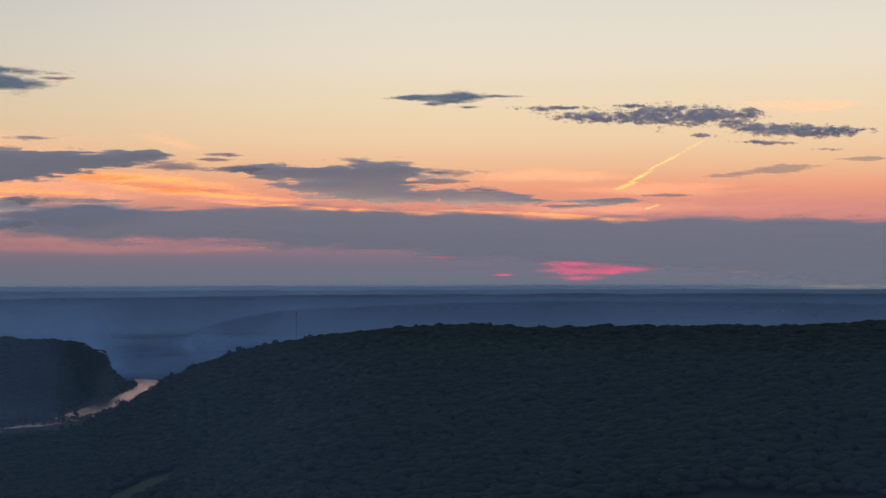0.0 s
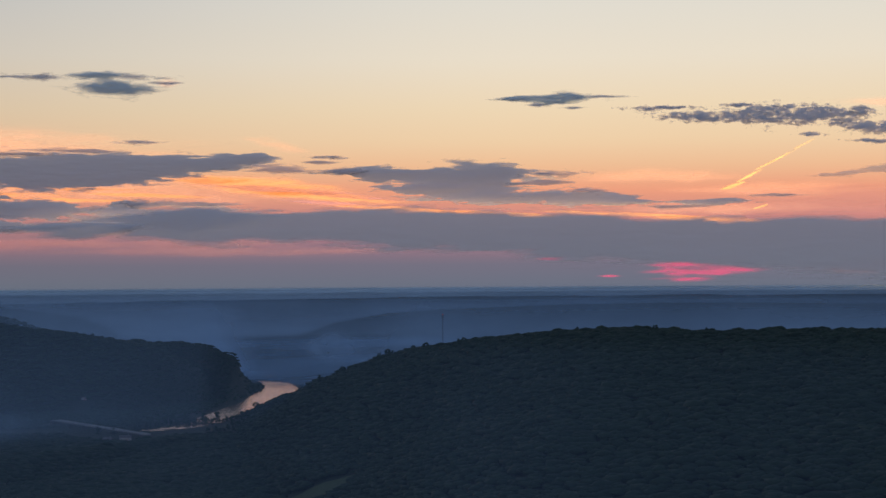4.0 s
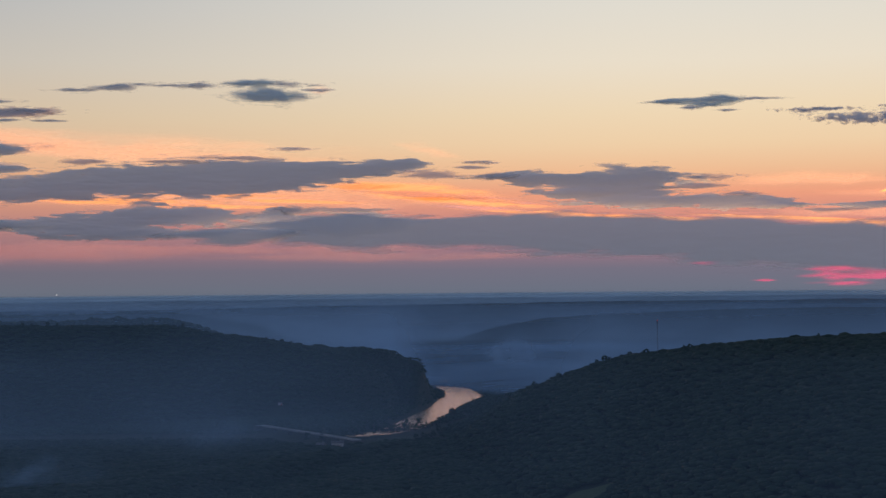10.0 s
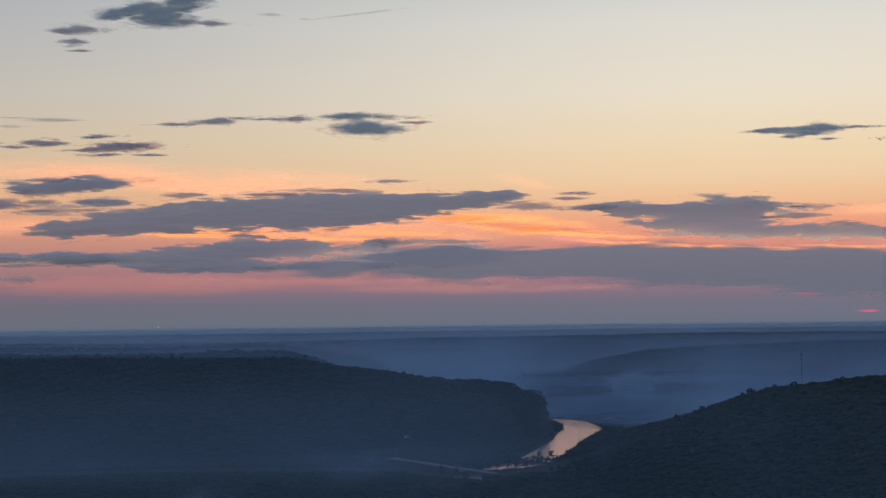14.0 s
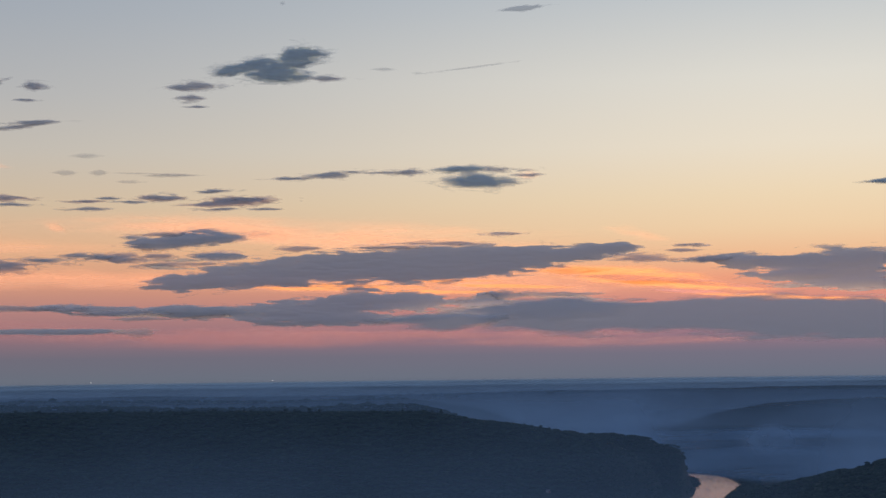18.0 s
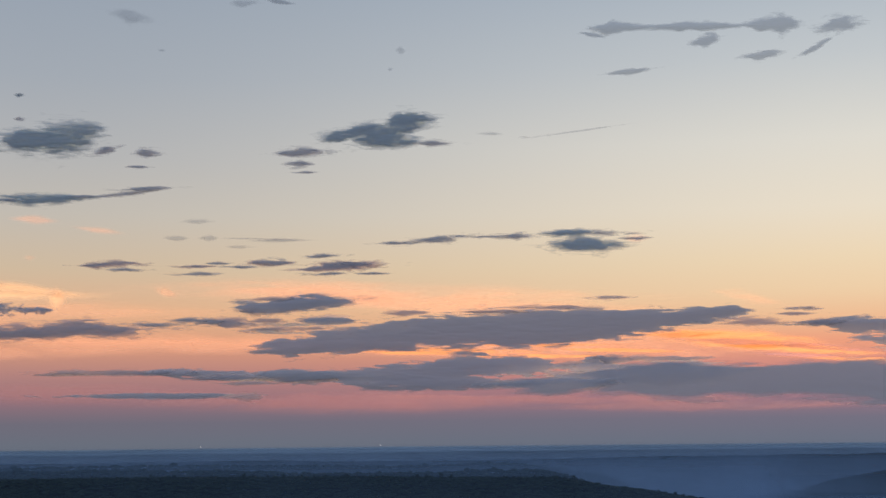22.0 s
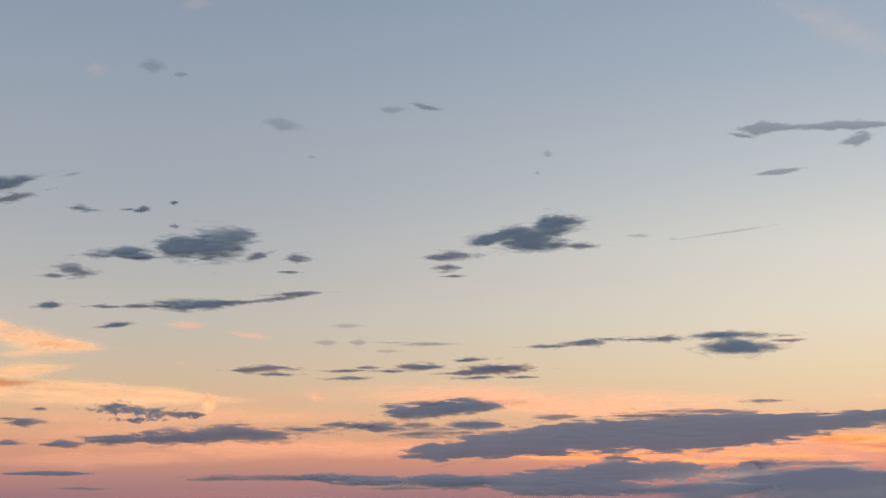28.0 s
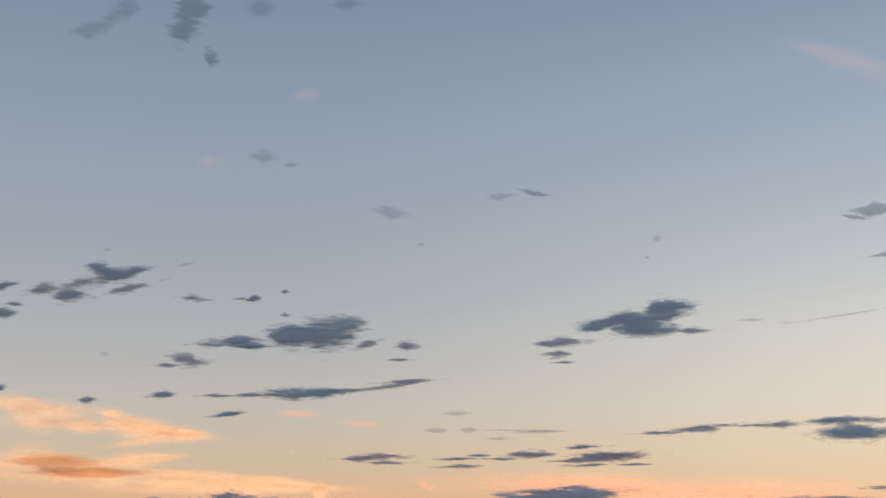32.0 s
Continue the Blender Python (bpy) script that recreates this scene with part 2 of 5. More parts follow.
CIRRUS = vapour("sunlit_cirrus", (0.7, 0.7, 0.7), (1.0, 0.72, 0.68), 0.06, 1.15, 0.95, 0.95, grain=0.005, stretch=(1, 1, 6), veil=0.33, erode=0.06, jitter=0.5, detail=3)
WISP = vapour("thin_grey_wisp", (0.66, 0.74, 0.80), (0.6, 0.6, 0.7), 0.08, 0.9, 0.0, 0.0, grain=0.02, stretch=(1, 1, 2), veil=0.32, erode=0.35)
STREAK = vapour("thin_dark_streak", (0.76, 0.87, 0.93), (0.6, 0.6, 0.7), 0.14, 0.75, 0.0, 0.0, grain=0.018, stretch=(1, 1, 3.5), veil=0.54, erode=0.5)
PEACH = vapour("peach_cirrus", (0.9, 0.8, 0.8), (1.0, 0.90, 0.80), 0.05, 1.1, 0.97, 0.97, grain=0.006, stretch=(1, 1, 3), veil=0.72, erode=0.05, jitter=0.35, detail=4)
SHRED = vapour("torn_cloud_shred", (0.78, 0.88, 0.94), (0.8, 0.66, 0.7), 0.16, 1.0, 0.06, 0.0, grain=0.018, stretch=(1, 1, 5), veil=0.82, erode=0.8)
# orange tint that puts sunset glow of cloud gaps and edges into sheets
EMBER = vapour("ember_cloud", (0.7, 0.6, 0.6), (1.0, 0.62, 0.38), 0.06, 0.85, 0.95, 0.95, grain=0.007, stretch=(1, 1, 9), veil=0.85, erode=0.08, jitter=0.5, detail=4)
FAINT = vapour("faint_cirrus", (0.95, 0.86, 0.92), (1.0, 0.98, 1.0), 0.06, 1.0, 0.8, 0.8, grain=0.006, stretch=(1, 1, 2.5), veil=0.09, erode=0.05, jitter=0.3, detail=3)
MAUVE = vapour("mauve_veil", (0.95, 0.74, 0.80), (0.78, 0.50, 0.80), 0.06, 0.9, 0.6, 0.6, grain=0.006, stretch=(1, 1, 9), veil=0.6, erode=0.1, jitter=0.5, detail=4)
# low sun through a cloud gap, put into the tint of a sheet
ROSE = vapour("rose_sun_patch", (0.7, 0.6, 0.65), (0.66, 0.12, 0.50), 0.06, 0.9, 0.95, 0.95, grain=0.010, stretch=(1, 1, 9), veil=0.62, erode=0.1, jitter=0.6, detail=4)
PINKISH = vapour("pink_cloud", (0.95, 0.70, 0.76), (0.80, 0.44, 0.56), 0.06, 1.0, 0.5, 0.5, grain=0.005, stretch=(1, 1, 9), veil=0.26, erode=0.05, jitter=0.4, detail=3)
TRAIL = vapour("contrail_vapour", (0.9, 0.9, 0.7), (1.0, 0.90, 0.52), 0.15, 0.5, 1.0, 1.0, grain=0.03, stretch=(1, 1, 2), veil=0.95, erode=0.5)
# blue tints for sheets that stand in for distance haze, and for valley mist
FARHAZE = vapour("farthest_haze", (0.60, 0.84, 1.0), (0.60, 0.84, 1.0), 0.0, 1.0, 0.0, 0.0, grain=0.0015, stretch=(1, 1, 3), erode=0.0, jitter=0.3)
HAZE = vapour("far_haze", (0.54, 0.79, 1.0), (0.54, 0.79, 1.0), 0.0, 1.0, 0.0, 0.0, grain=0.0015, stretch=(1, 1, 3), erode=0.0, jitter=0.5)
MIST_AND_HAZE = vapour("valley_mist_and_air_haze", (0.39, 0.63, 0.90), (0.39, 0.63, 0.90), 0.0, 1.0, 0.0, 0.0, grain=0.0015, stretch=(1, 1, 3), erode=0.0, jitter=0.5)

# ---- shapes ----


def lattice(ix, iy, seed):
    h = (ix * 374761393 + iy * 668265263 + seed * 144269504) & 0xFFFFFFFF
    h = ((h ^ (h >> 13)) * 1274126177) & 0xFFFFFFFF
    return ((h ^ (h >> 16)) & 0xFFFF) / 65535.0


def smooth_noise(x, y, seed=0):
    ix, iy = np.floor(x).astype(np.int64), np.floor(y).astype(np.int64)
    fx, fy = x - ix, y - iy
    fx, fy = fx * fx * (3 - 2 * fx), fy * fy * (3 - 2 * fy)
    a = lattice(ix, iy, seed) * (1 - fx) + lattice(ix + 1, iy, seed) * fx
    b = lattice(ix, iy + 1, seed) * (1 - fx) + lattice(ix + 1, iy + 1, seed) * fx
    return a * (1 - fy) + b * fy


def fractal(x, y, seed=0, octaves=5):
    total, amp, s = 0.0, 0.5, 0.0
    for o in range(octaves):
        total = total + amp * smooth_noise(x, y, seed + 17 * o)
        s += amp
        x, y, amp = x * 2.03 + 3.7, y * 2.03 + 1.3, amp * 0.5
    return total / s


def raw_mesh(name, verts, faces, mat, smooth=True):
    """A mesh from arrays; all faces have as many corners as faces has columns."""
    me = bpy.data.meshes.new(name)
    k = faces.shape[1]
    me.vertices.add(len(verts))
    me.vertices.foreach_set("co", np.ascontiguousarray(verts, dtype=np.float32).ravel())
    me.loops.add(faces.size)
    me.loops.foreach_set("vertex_index", np.ascontiguousarray(faces, dtype=np.int32).ravel())
    me.polygons.add(len(faces))
    me.polygons.foreach_set("loop_start", np.arange(0, faces.size, k, dtype=np.int32))
    me.update(calc_edges=True)
    if smooth:
        me.polygons.foreach_set("use_smooth", np.ones(len(faces), dtype=bool))
    me.materials.append(mat)
    return me


def part(name, bm, mat, parent=None, label="", smooth=False):
    me = bpy.data.meshes.new(name)
    bm.to_mesh(me)
    bm.free()
    me.materials.append(mat)
    if smooth:
        me.polygons.foreach_set("use_smooth", np.ones(len(me.polygons), dtype=bool))
    ob = new(name, me)
    ob.parent = parent
    return tagged(ob, label)


def box(bm, size, at=(0, 0, 0), m=None, bevel=0.0):
    made = bmesh.ops.create_cube(bm, size=1.0, matrix=(m or Matrix()) @ Matrix.Translation(at) @ Matrix.Diagonal((*size, 1)))
    if bevel:
        edges = list({e for v in made["verts"] for e in v.link_edges})
        bmesh.ops.bevel(bm, geom=edges, offset=bevel, segments=1, affect="EDGES")


def rod(bm, a, b, r, r2=None, sides=6):
    a, b = Vector(a), Vector(b)
    m = Matrix.Translation((a + b) / 2) @ (b - a).to_track_quat("Z", "Y").to_matrix().to_4x4()
    bmesh.ops.create_cone(bm, cap_ends=True, segments=sides, radius1=r, radius2=r if r2 is None else r2, depth=(b - a).length, matrix=m)


# ---- the land ----
# crest lines: degrees left of +y, distance, height against the flight
NEAR = [(-40, 1060, -32), (-20.4, 1092, -34), (-19.2, 1102, -36), (-17.1, 1119, -39), (-15, 1137, -39), (-12.2, 1159, -42), (-9.9, 1178, -42), (-7.7, 1195, -44), (-4.1, 1223, -43),
        (-1.6, 1282, -47), (1.5, 1357, -57), (4.4, 1484, -71), (5.8, 1484, -81), (7.2, 1484, -95), (8.6, 1544, -114), (9.7, 1588, -132), (10.7, 1632, -147), (11.8, 1690, -163), (12.6, 1640, -166), (14.0, 1520, -160), (17.9, 1300, -150), (22, 1150, -143), (25.5, 1050, -139), (32, 960, -136), (60, 900, -134)]
SHOULDER = [(-2, 1560, -180), (1, 1600, -130), (5, 1720, -112), (7.3, 1830, -117), (8.2, 1860, -126), (9, 1880, -133), (9.8, 1890, -140), (10.35, 1890, -145), (10.9, 1870, -155), (11.5, 1850, -163), (12.3, 1850, -172), (13, 1850, -180)]
LEFT = [(12.6, 2163, -178), (13.8, 2163, -126), (15.3, 2163, -101), (16.4, 2163, -90), (17.4, 2163, -83), (18.3, 2163, -77), (19.2, 2163, -72), (20.3, 2163, -67), (21.1, 2163, -61), (22.1, 2163, -57), (25.4, 2163, -56), (30.3, 2163, -53),
        (34.3, 2163, -52), (37.9, 2163, -50), (46, 2163, -50), (60, 2163, -58)]
SPUR = [(11.4, 2200, -182), (11.52, 2200, -172), (11.62, 2200, -156), (11.75, 2200, -142), (12.1, 2220, -123), (12.6, 2240, -110), (13.5, 2300, -102), (14.8, 2385, -100), (16.3, 2385, -100), (18, 2385, -97),
        (22, 2385, -100), (25, 2385, -140), (28, 2385, -180)]
BEHIND = [(17.5, 2468, -180), (19, 2468, -120), (20, 2468, -76), (20.8, 2468, -64), (21.6, 2468, -55), (22.4, 2468, -51), (24.1, 2468, -51), (25.5, 2468, -54), (27.5, 2468, -55), (30.5, 2468, -54), (32, 2468, -49),
          (37.8, 2468, -44), (46, 2468, -46), (60, 2468, -50)]
BEYOND = [(14, 3113, -180), (16.5, 3113, -140), (18.7, 3113, -84), (19.9, 3113, -70), (21.2, 3113, -60), (22, 3113, -54), (23, 3113, -51), (24.5, 3113, -55), (26.5, 3113, -56), (28.5, 3113, -54), (30.4, 3113, -53),
          (33.5, 3113, -50), (37.4, 3113, -50), (60, 3113, -50)]
MID = [(-40, 4000, -74), (-13.6, 4000, -71), (-7.6, 4000, -66), (-2.4, 4000, -65), (2, 4000, -69), (6.2, 4000, -80), (8.3, 4000, -89), (10.3, 4000, -114), (11.4, 4000, -140), (12.9, 4000, -170), (14.5, 4000, -178)]
NEXT = [(-40, 4450, -52), (-1.1, 4450, -51), (8.2, 4450, -53), (10.3, 4450, -59), (13.4, 4450, -68), (15.5, 4450, -71), (17.6, 4450, -76), (20, 4450, -77), (24, 4450, -73), (28.9, 4450, -69), (32.9, 4450, -65), (50, 4450, -61)]
FAR = [(-40, 4580, -46), (-1.1, 4580, -46), (12.4, 4580, -49), (18.7, 4580, -54), (22.8, 4580, -58), (26.9, 4580, -59), (30.8, 4580, -52), (36.8, 4580, -53), (50, 4580, -52)]
LAST = [(-50, 4720, -37), (50, 4720, -37)]
RIVER = [(-1500, 1270), (-1100, 1420), (-880, 1510), (-700, 1575), (-560, 1615), (-470, 1642), (-425, 1680), (-410, 1740), (-411, 1800), (-417, 1930), (-425, 2075), (-440, 2265), (-468, 2400), (-505, 2500), (-525, 2620),
         (-575, 2800), (-625, 3025), (-690, 3150)]
FIELD = (-128, 1028, 42, 24)


BRIDGE = ((-560, 1692), (-403, 1545))


def segment_distance(x, y, a, b):
    dx, dy = b[0] - a[0], b[1] - a[1]
    t = np.clip(((x - a[0]) * dx + (y - a[1]) * dy) / (dx * dx + dy * dy), 0, 1)
    return np.hypot(x - a[0] - t * dx, y - a[1] - t * dy)


def river_distance(x, y):
    best = np.full(np.shape(x), 1e9)
    for (ax, ay), (bx, by) in zip(RIVER, RIVER[1:]):
        dx, dy = bx - ax, by - ay
        t = np.clip(((x - ax) * dx + (y - ay) * dy) / (dx * dx + dy * dy), 0, 1)
        best = np.minimum(best, np.hypot(x - ax - t * dx, y - ay - t * dy))
    return best


def crest(line, a):
    q = np.array(line, dtype=float)
    far = np.clip((q[0, 1] - 4000.0) / 700.0, 0, 1)
    sway = (fractal(a / 2.6, a * 0 + q[0, 1], 41, 4) - 0.5) * 9.0 * np.where(far > 0, 0.7, 0.15)
    return np.interp(a, q[:, 0], q[:, 1]), np.interp(a, q[:, 0], q[:, 2]) + EYE + sway


def hill(line, a, r, fore, aft, rnd=60.0, cover=9.0):
    """Height of a hill with this crest: it falls by fore towards the viewer and by aft behind. The crest line is that of the tree tops."""
    rc, zc = crest(line, a)
    d = r - rc
    slope = np.where(d < 0, fore, aft)
    return zc - cover - slope * (np.sqrt(d * d + rnd * rnd) - rnd)


def land(x, y):
    r = np.hypot(x, y)
    a = np.degrees(np.arctan2(-x, y))
    ridge = fractal(x / 260.0, y / 260.0, 5, 4) - 0.5
    floor = 2.0 + 4.0 * fractal(x / 180.0, y / 180.0, 9, 3) + np.clip((1500 - r) / 1500, 0, 1) * 26.0
    floor = np.where(a < 16, floor * (1 - 0.6 * np.clip((r - 2150) / 60.0, 0, 1)), floor)
    lines = ((NEAR, 0.15, 0.34, 4.2), (SHOULDER, 0.3, 0.55, 5.4), (LEFT, 0.42, 0.35, 4.2), (SPUR, 0.44, 0.4, 4.2), (BEHIND, 0.3, 0.4, 8.5), (BEYOND, 0.3, 0.4, 9.0), (MID, 0.34, 0.4, 8.0),
             (NEXT, 0.25, 0.4, 8.0), (FAR, 0.3, 0.4, 2.0), (LAST, 0.25, 0.2, 1.0))
    z = floor
    for k, (line, fore, aft, cover) in enumerate(lines):
        h = hill(line, a, r, fore, aft, cover=cover)
        rough = 14.0 if k in (0, 2) else 6.0
        rc = crest(line, a)[0]
        z = np.maximum(z, h + ridge * rough * np.clip(np.abs(r - rc) / 260.0, 0.06, 1.0))
    # low wooded tongues close the upper channel but for two narrow reaches
    shut = np.clip((y - 2430 - 0.9 * (-470 - x)) / 40.0, 0, 1) * np.clip(np.abs(y - 2610) / 8.0 - 1.2, 0, 1) * np.clip(np.abs(y - 3012) / 11.0 - 1.2, 0, 1)
    shut = np.maximum(shut, np.clip((-462 - x) / 30.0, 0, 1) * np.clip((2200 - y) / 60.0, 0, 1))
    shut = np.maximum(shut, np.clip((x + 458 - (2404 - y) * 0.363) / 14.0, 0, 1) * np.clip((y - 2150) / 40.0, 0, 1))
    wide = 1 + 0.5 * np.clip((y - 2080) / 150.0, 0, 1)
    d = river_distance(x, y) / wide + 70.0 * shut
    bank = np.clip((d - 11.0) / 18.0, 0, 1)
    z = np.where(d < 110, np.minimum(z, -3.0 + bank * 5.0 + np.clip(d - 29.0, 0, None) * 1.7), z)
    # a wooded islet in the channel
    islet = 1 - ((x + 412) / 44.0) ** 2 - ((y - 1752 - 0.3 * (x + 412)) / 14.0) ** 2
    return np.maximum(z, np.where(islet > -0.6, -1.0 + 3.0 * islet, -9.0))


def polar_sheet(angles, radii):
    aa, rr = np.meshgrid(np.radians(angles), radii)
    return -np.sin(aa) * rr, np.cos(aa) * rr


def grid_faces(rows, cols):
    i = np.arange(rows - 1)[:, None] * cols + np.arange(cols - 1)[None, :]
    return np.stack([i, i + 1, i + cols + 1, i + cols], -1).reshape(-1, 4)


angles = np.concatenate([np.linspace(180, 60, 50)[:-1], np.linspace(60, 46, 30)[:-1], np.linspace(46, -24, 560), np.linspace(-24, -60, 40)[1:], np.linspace(-60, -180, 50)[1:]])
radii = np.concatenate([[2.0], np.linspace(60, 800, 24), np.linspace(820, 2900, 150), np.linspace(2925, 5080, 78)])
gx, gy = polar_sheet(angles, radii)
gz = land(gx, gy)
verts = np.stack([gx.ravel(), gy.ravel(), gz.ravel()], 1)
ground = new("ground", raw_mesh("ground", verts, grid_faces(len(radii), len(angles))[:, ::-1], FOREST_FLOOR))
tagged(ground, "dark wooded hills and valley floor reaching the horizon", "ground", kind="structure")

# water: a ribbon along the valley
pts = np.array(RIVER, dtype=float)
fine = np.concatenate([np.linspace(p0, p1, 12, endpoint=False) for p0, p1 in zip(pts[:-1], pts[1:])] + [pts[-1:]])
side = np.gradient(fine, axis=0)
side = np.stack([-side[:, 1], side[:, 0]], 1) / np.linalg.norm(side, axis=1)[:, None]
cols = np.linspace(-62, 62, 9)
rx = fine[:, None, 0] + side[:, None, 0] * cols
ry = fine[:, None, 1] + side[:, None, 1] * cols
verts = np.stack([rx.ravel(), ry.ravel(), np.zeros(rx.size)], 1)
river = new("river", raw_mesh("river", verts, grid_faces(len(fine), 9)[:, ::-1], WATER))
tagged(river, "calm river, its colour tinted pink for the sunset sky it reflects", "river", kind="structure")

# the meadow that shows among the trees
fx, fy, fw, fh = FIELD
t, s = np.meshgrid(np.linspace(0, 2 * np.pi, 49), np.linspace(0.02, 1, 14))
wob = 1 + 0.16 * np.sin(3 * t + 1) + 0.08 * np.sin(7 * t)
mx, my = fx + np.cos(t) * s * fw * wob, fy + np.sin(t) * s * fh * wob
verts = np.stack([mx.ravel(), my.ravel(), (land(mx, my) + 0.6).ravel()], 1)
meadow = new("meadow", raw_mesh("meadow", verts, grid_faces(14, 49), GRASS))
tagged(meadow, "small pale green meadow enclosed by dark woods", "meadow", kind="structure")

# ---- woods ----
rng = np.random.default_rng(7)


def blob(subdiv, seed, lobes=0.35, flat=0.85):
    """A leafy clump: verts and triangles."""
    bm = bmesh.new()
    bmesh.ops.create_icosphere(bm, subdivisions=subdiv, radius=1.0)
    for v in bm.verts:
        q = v.co.normalized()
        k = 1 + lobes * noise.noise(q * 1.7 + Vector((seed * 3.1, 0, 0))) + 0.5 * lobes * noise.noise(q * 4.0 + Vector((0, seed * 2.3, 0)))
        v.co = Vector((q.x * k, q.y * k, q.z * k * (flat if q.z > 0 else 0.6)))
    bm.verts.index_update()
    vs = np.array([v.co[:] for v in bm.verts])
    fs = np.array([[v.index for v in f.verts] for f in bm.faces])
    bm.free()
    return vs, fs


SIMPLE = [blob(1, s, 0.6) for s in range(6)]


def scatter(x, y, size, tall, shapes):
    """Joined crowns, standing on the land: verts and faces."""
    z = land(x, y)
    va, fa, base = [], [], 0
    kind = rng.integers(0, len(shapes), len(x))
    for k, (vs, fs) in enumerate(shapes):
        w = np.where(kind == k)[0]
        if not len(w):
            continue
        th = rng.uniform(0, 2 * np.pi, len(w))
        c, s = np.cos(th), np.sin(th)
        px = vs[None, :, 0] * c[:, None] - vs[None, :, 1] * s[:, None]
        py = vs[None, :, 0] * s[:, None] + vs[None, :, 1] * c[:, None]
        hgt = tall[w] * 0.5
        v = np.stack([x[w, None] + px * size[w, None], y[w, None] + py * size[w, None], z[w, None] + hgt[:, None] * (0.85 + 0.85 * vs[None, :, 2])], -1)
        va.append(v.reshape(-1, 3))
        fa.append((fs[None] + (np.arange(len(w)) * len(vs))[:, None, None] + base).reshape(-1, 3))
        base += len(w) * len(vs)
    return np.concatenate(va), np.concatenate(fa)


def wood(name, label, a0, a1, r0, r1, step, crown, tall, shapes, keep=None):
    """A wood over a piece of the land, between two bearings and two distances."""
    n_r = int((r1 - r0) / step)
    xs, ys = [], []
    for i in range(n_r):
        r = r0 + (i + 0.5) * step
        n_a = int(radians(a1 - a0) * r / step)
        a = np.radians(a0 + (np.arange(n_a) + rng.uniform(-0.75, 0.75, n_a) + 0.5 + rng.uniform(0, 1)) * (a1 - a0) / n_a)
        rr = r + rng.uniform(-0.9, 0.9, n_a) * step
        xs.append(-np.sin(a) * rr)
        ys.append(np.cos(a) * rr)
    x, y = np.concatenate(xs), np.concatenate(ys)
    ok = (river_distance(x, y) > 29) & (((x - FIELD[0]) / (FIELD[2] * 1.12)) ** 2 + ((y - FIELD[1]) / (FIELD[3] * 1.15)) ** 2 > 1)
    ok &= (segment_distance(x, y, *BRIDGE) > 16) & (segment_distance(x, y, (-535, 1630), (-400, 1500)) > 14)
    ok &= (river_distance(x, y) > 120) | (np.hypot(x, y) > 1830) | (x < -436)
    ok &= np.hypot(x + 590, (y - 1840) * 0.5) > 12
    if keep:
        ok &= keep(x, y)
    x, y = x[ok], y[ok]
    k = rng.uniform(0.58, 1.3, len(x)) * (0.8 + 0.4 * fractal(x / 60, y / 60, 3, 2))
    k = k * np.clip((river_distance(x, y) - 20) / 160, 0.5, 1)
    v, f = scatter(x, y, crown * k, tall * k ** 0.45 * (0.7 + 0.6 * fractal(x / 34, y / 34, 8, 3)) * np.where(rng.uniform(0, 1, len(x)) < 0.05, 1.35, 1.0), shapes)
    ob = new(name, raw_mesh(name, v, f, FOLIAGE))
    return tagged(ob, label, "woods", kind="stuff")


def bearing(x, y):
    return np.degrees(np.arctan2(-x, y)), np.hypot(x, y)


def on_near(x, y):
    a, r = bearing(x, y)
    return r < crest(NEAR, a)[0] + np.where((a > 3) & (a < 13), 420, 60)


def on_left(x, y):
    a, r = bearing(x, y)
    return ((a > 12.6) & (r < crest(LEFT, a)[0] + 40)) | ((a < 19) & (r > 2020) & (r < crest(SPUR, a)[0] + np.where(a < 14, 220, 60)))


wood("hillside_forest", "dense dark green broadleaf forest over the near hill", -30, 40, 690, 1200, 4.4, 4.5, 5.2, SIMPLE, on_near)
wood("ridge_forest", "dense dark green broadleaf forest along the near ridge", -30, 20, 1200, 2060, 4.9, 4.9, 5.2, SIMPLE, on_near)
wood("valley_forest", "dark broadleaf forest on the steep hill across the river", 9.5, 47, 1130, 2500, 5.7, 5.6, 5.0, SIMPLE, on_left)
wood("distant_forest", "blue-hazed distant woods behind the valley hill", 16, 52, 2380, 2490, 9.0, 5.4, 9.0, SIMPLE)
wood("distant_forest", "blue-hazed distant woods behind the valley hill", 15, 52, 2980, 3135, 12.0, 7.0, 9.0, SIMPLE)


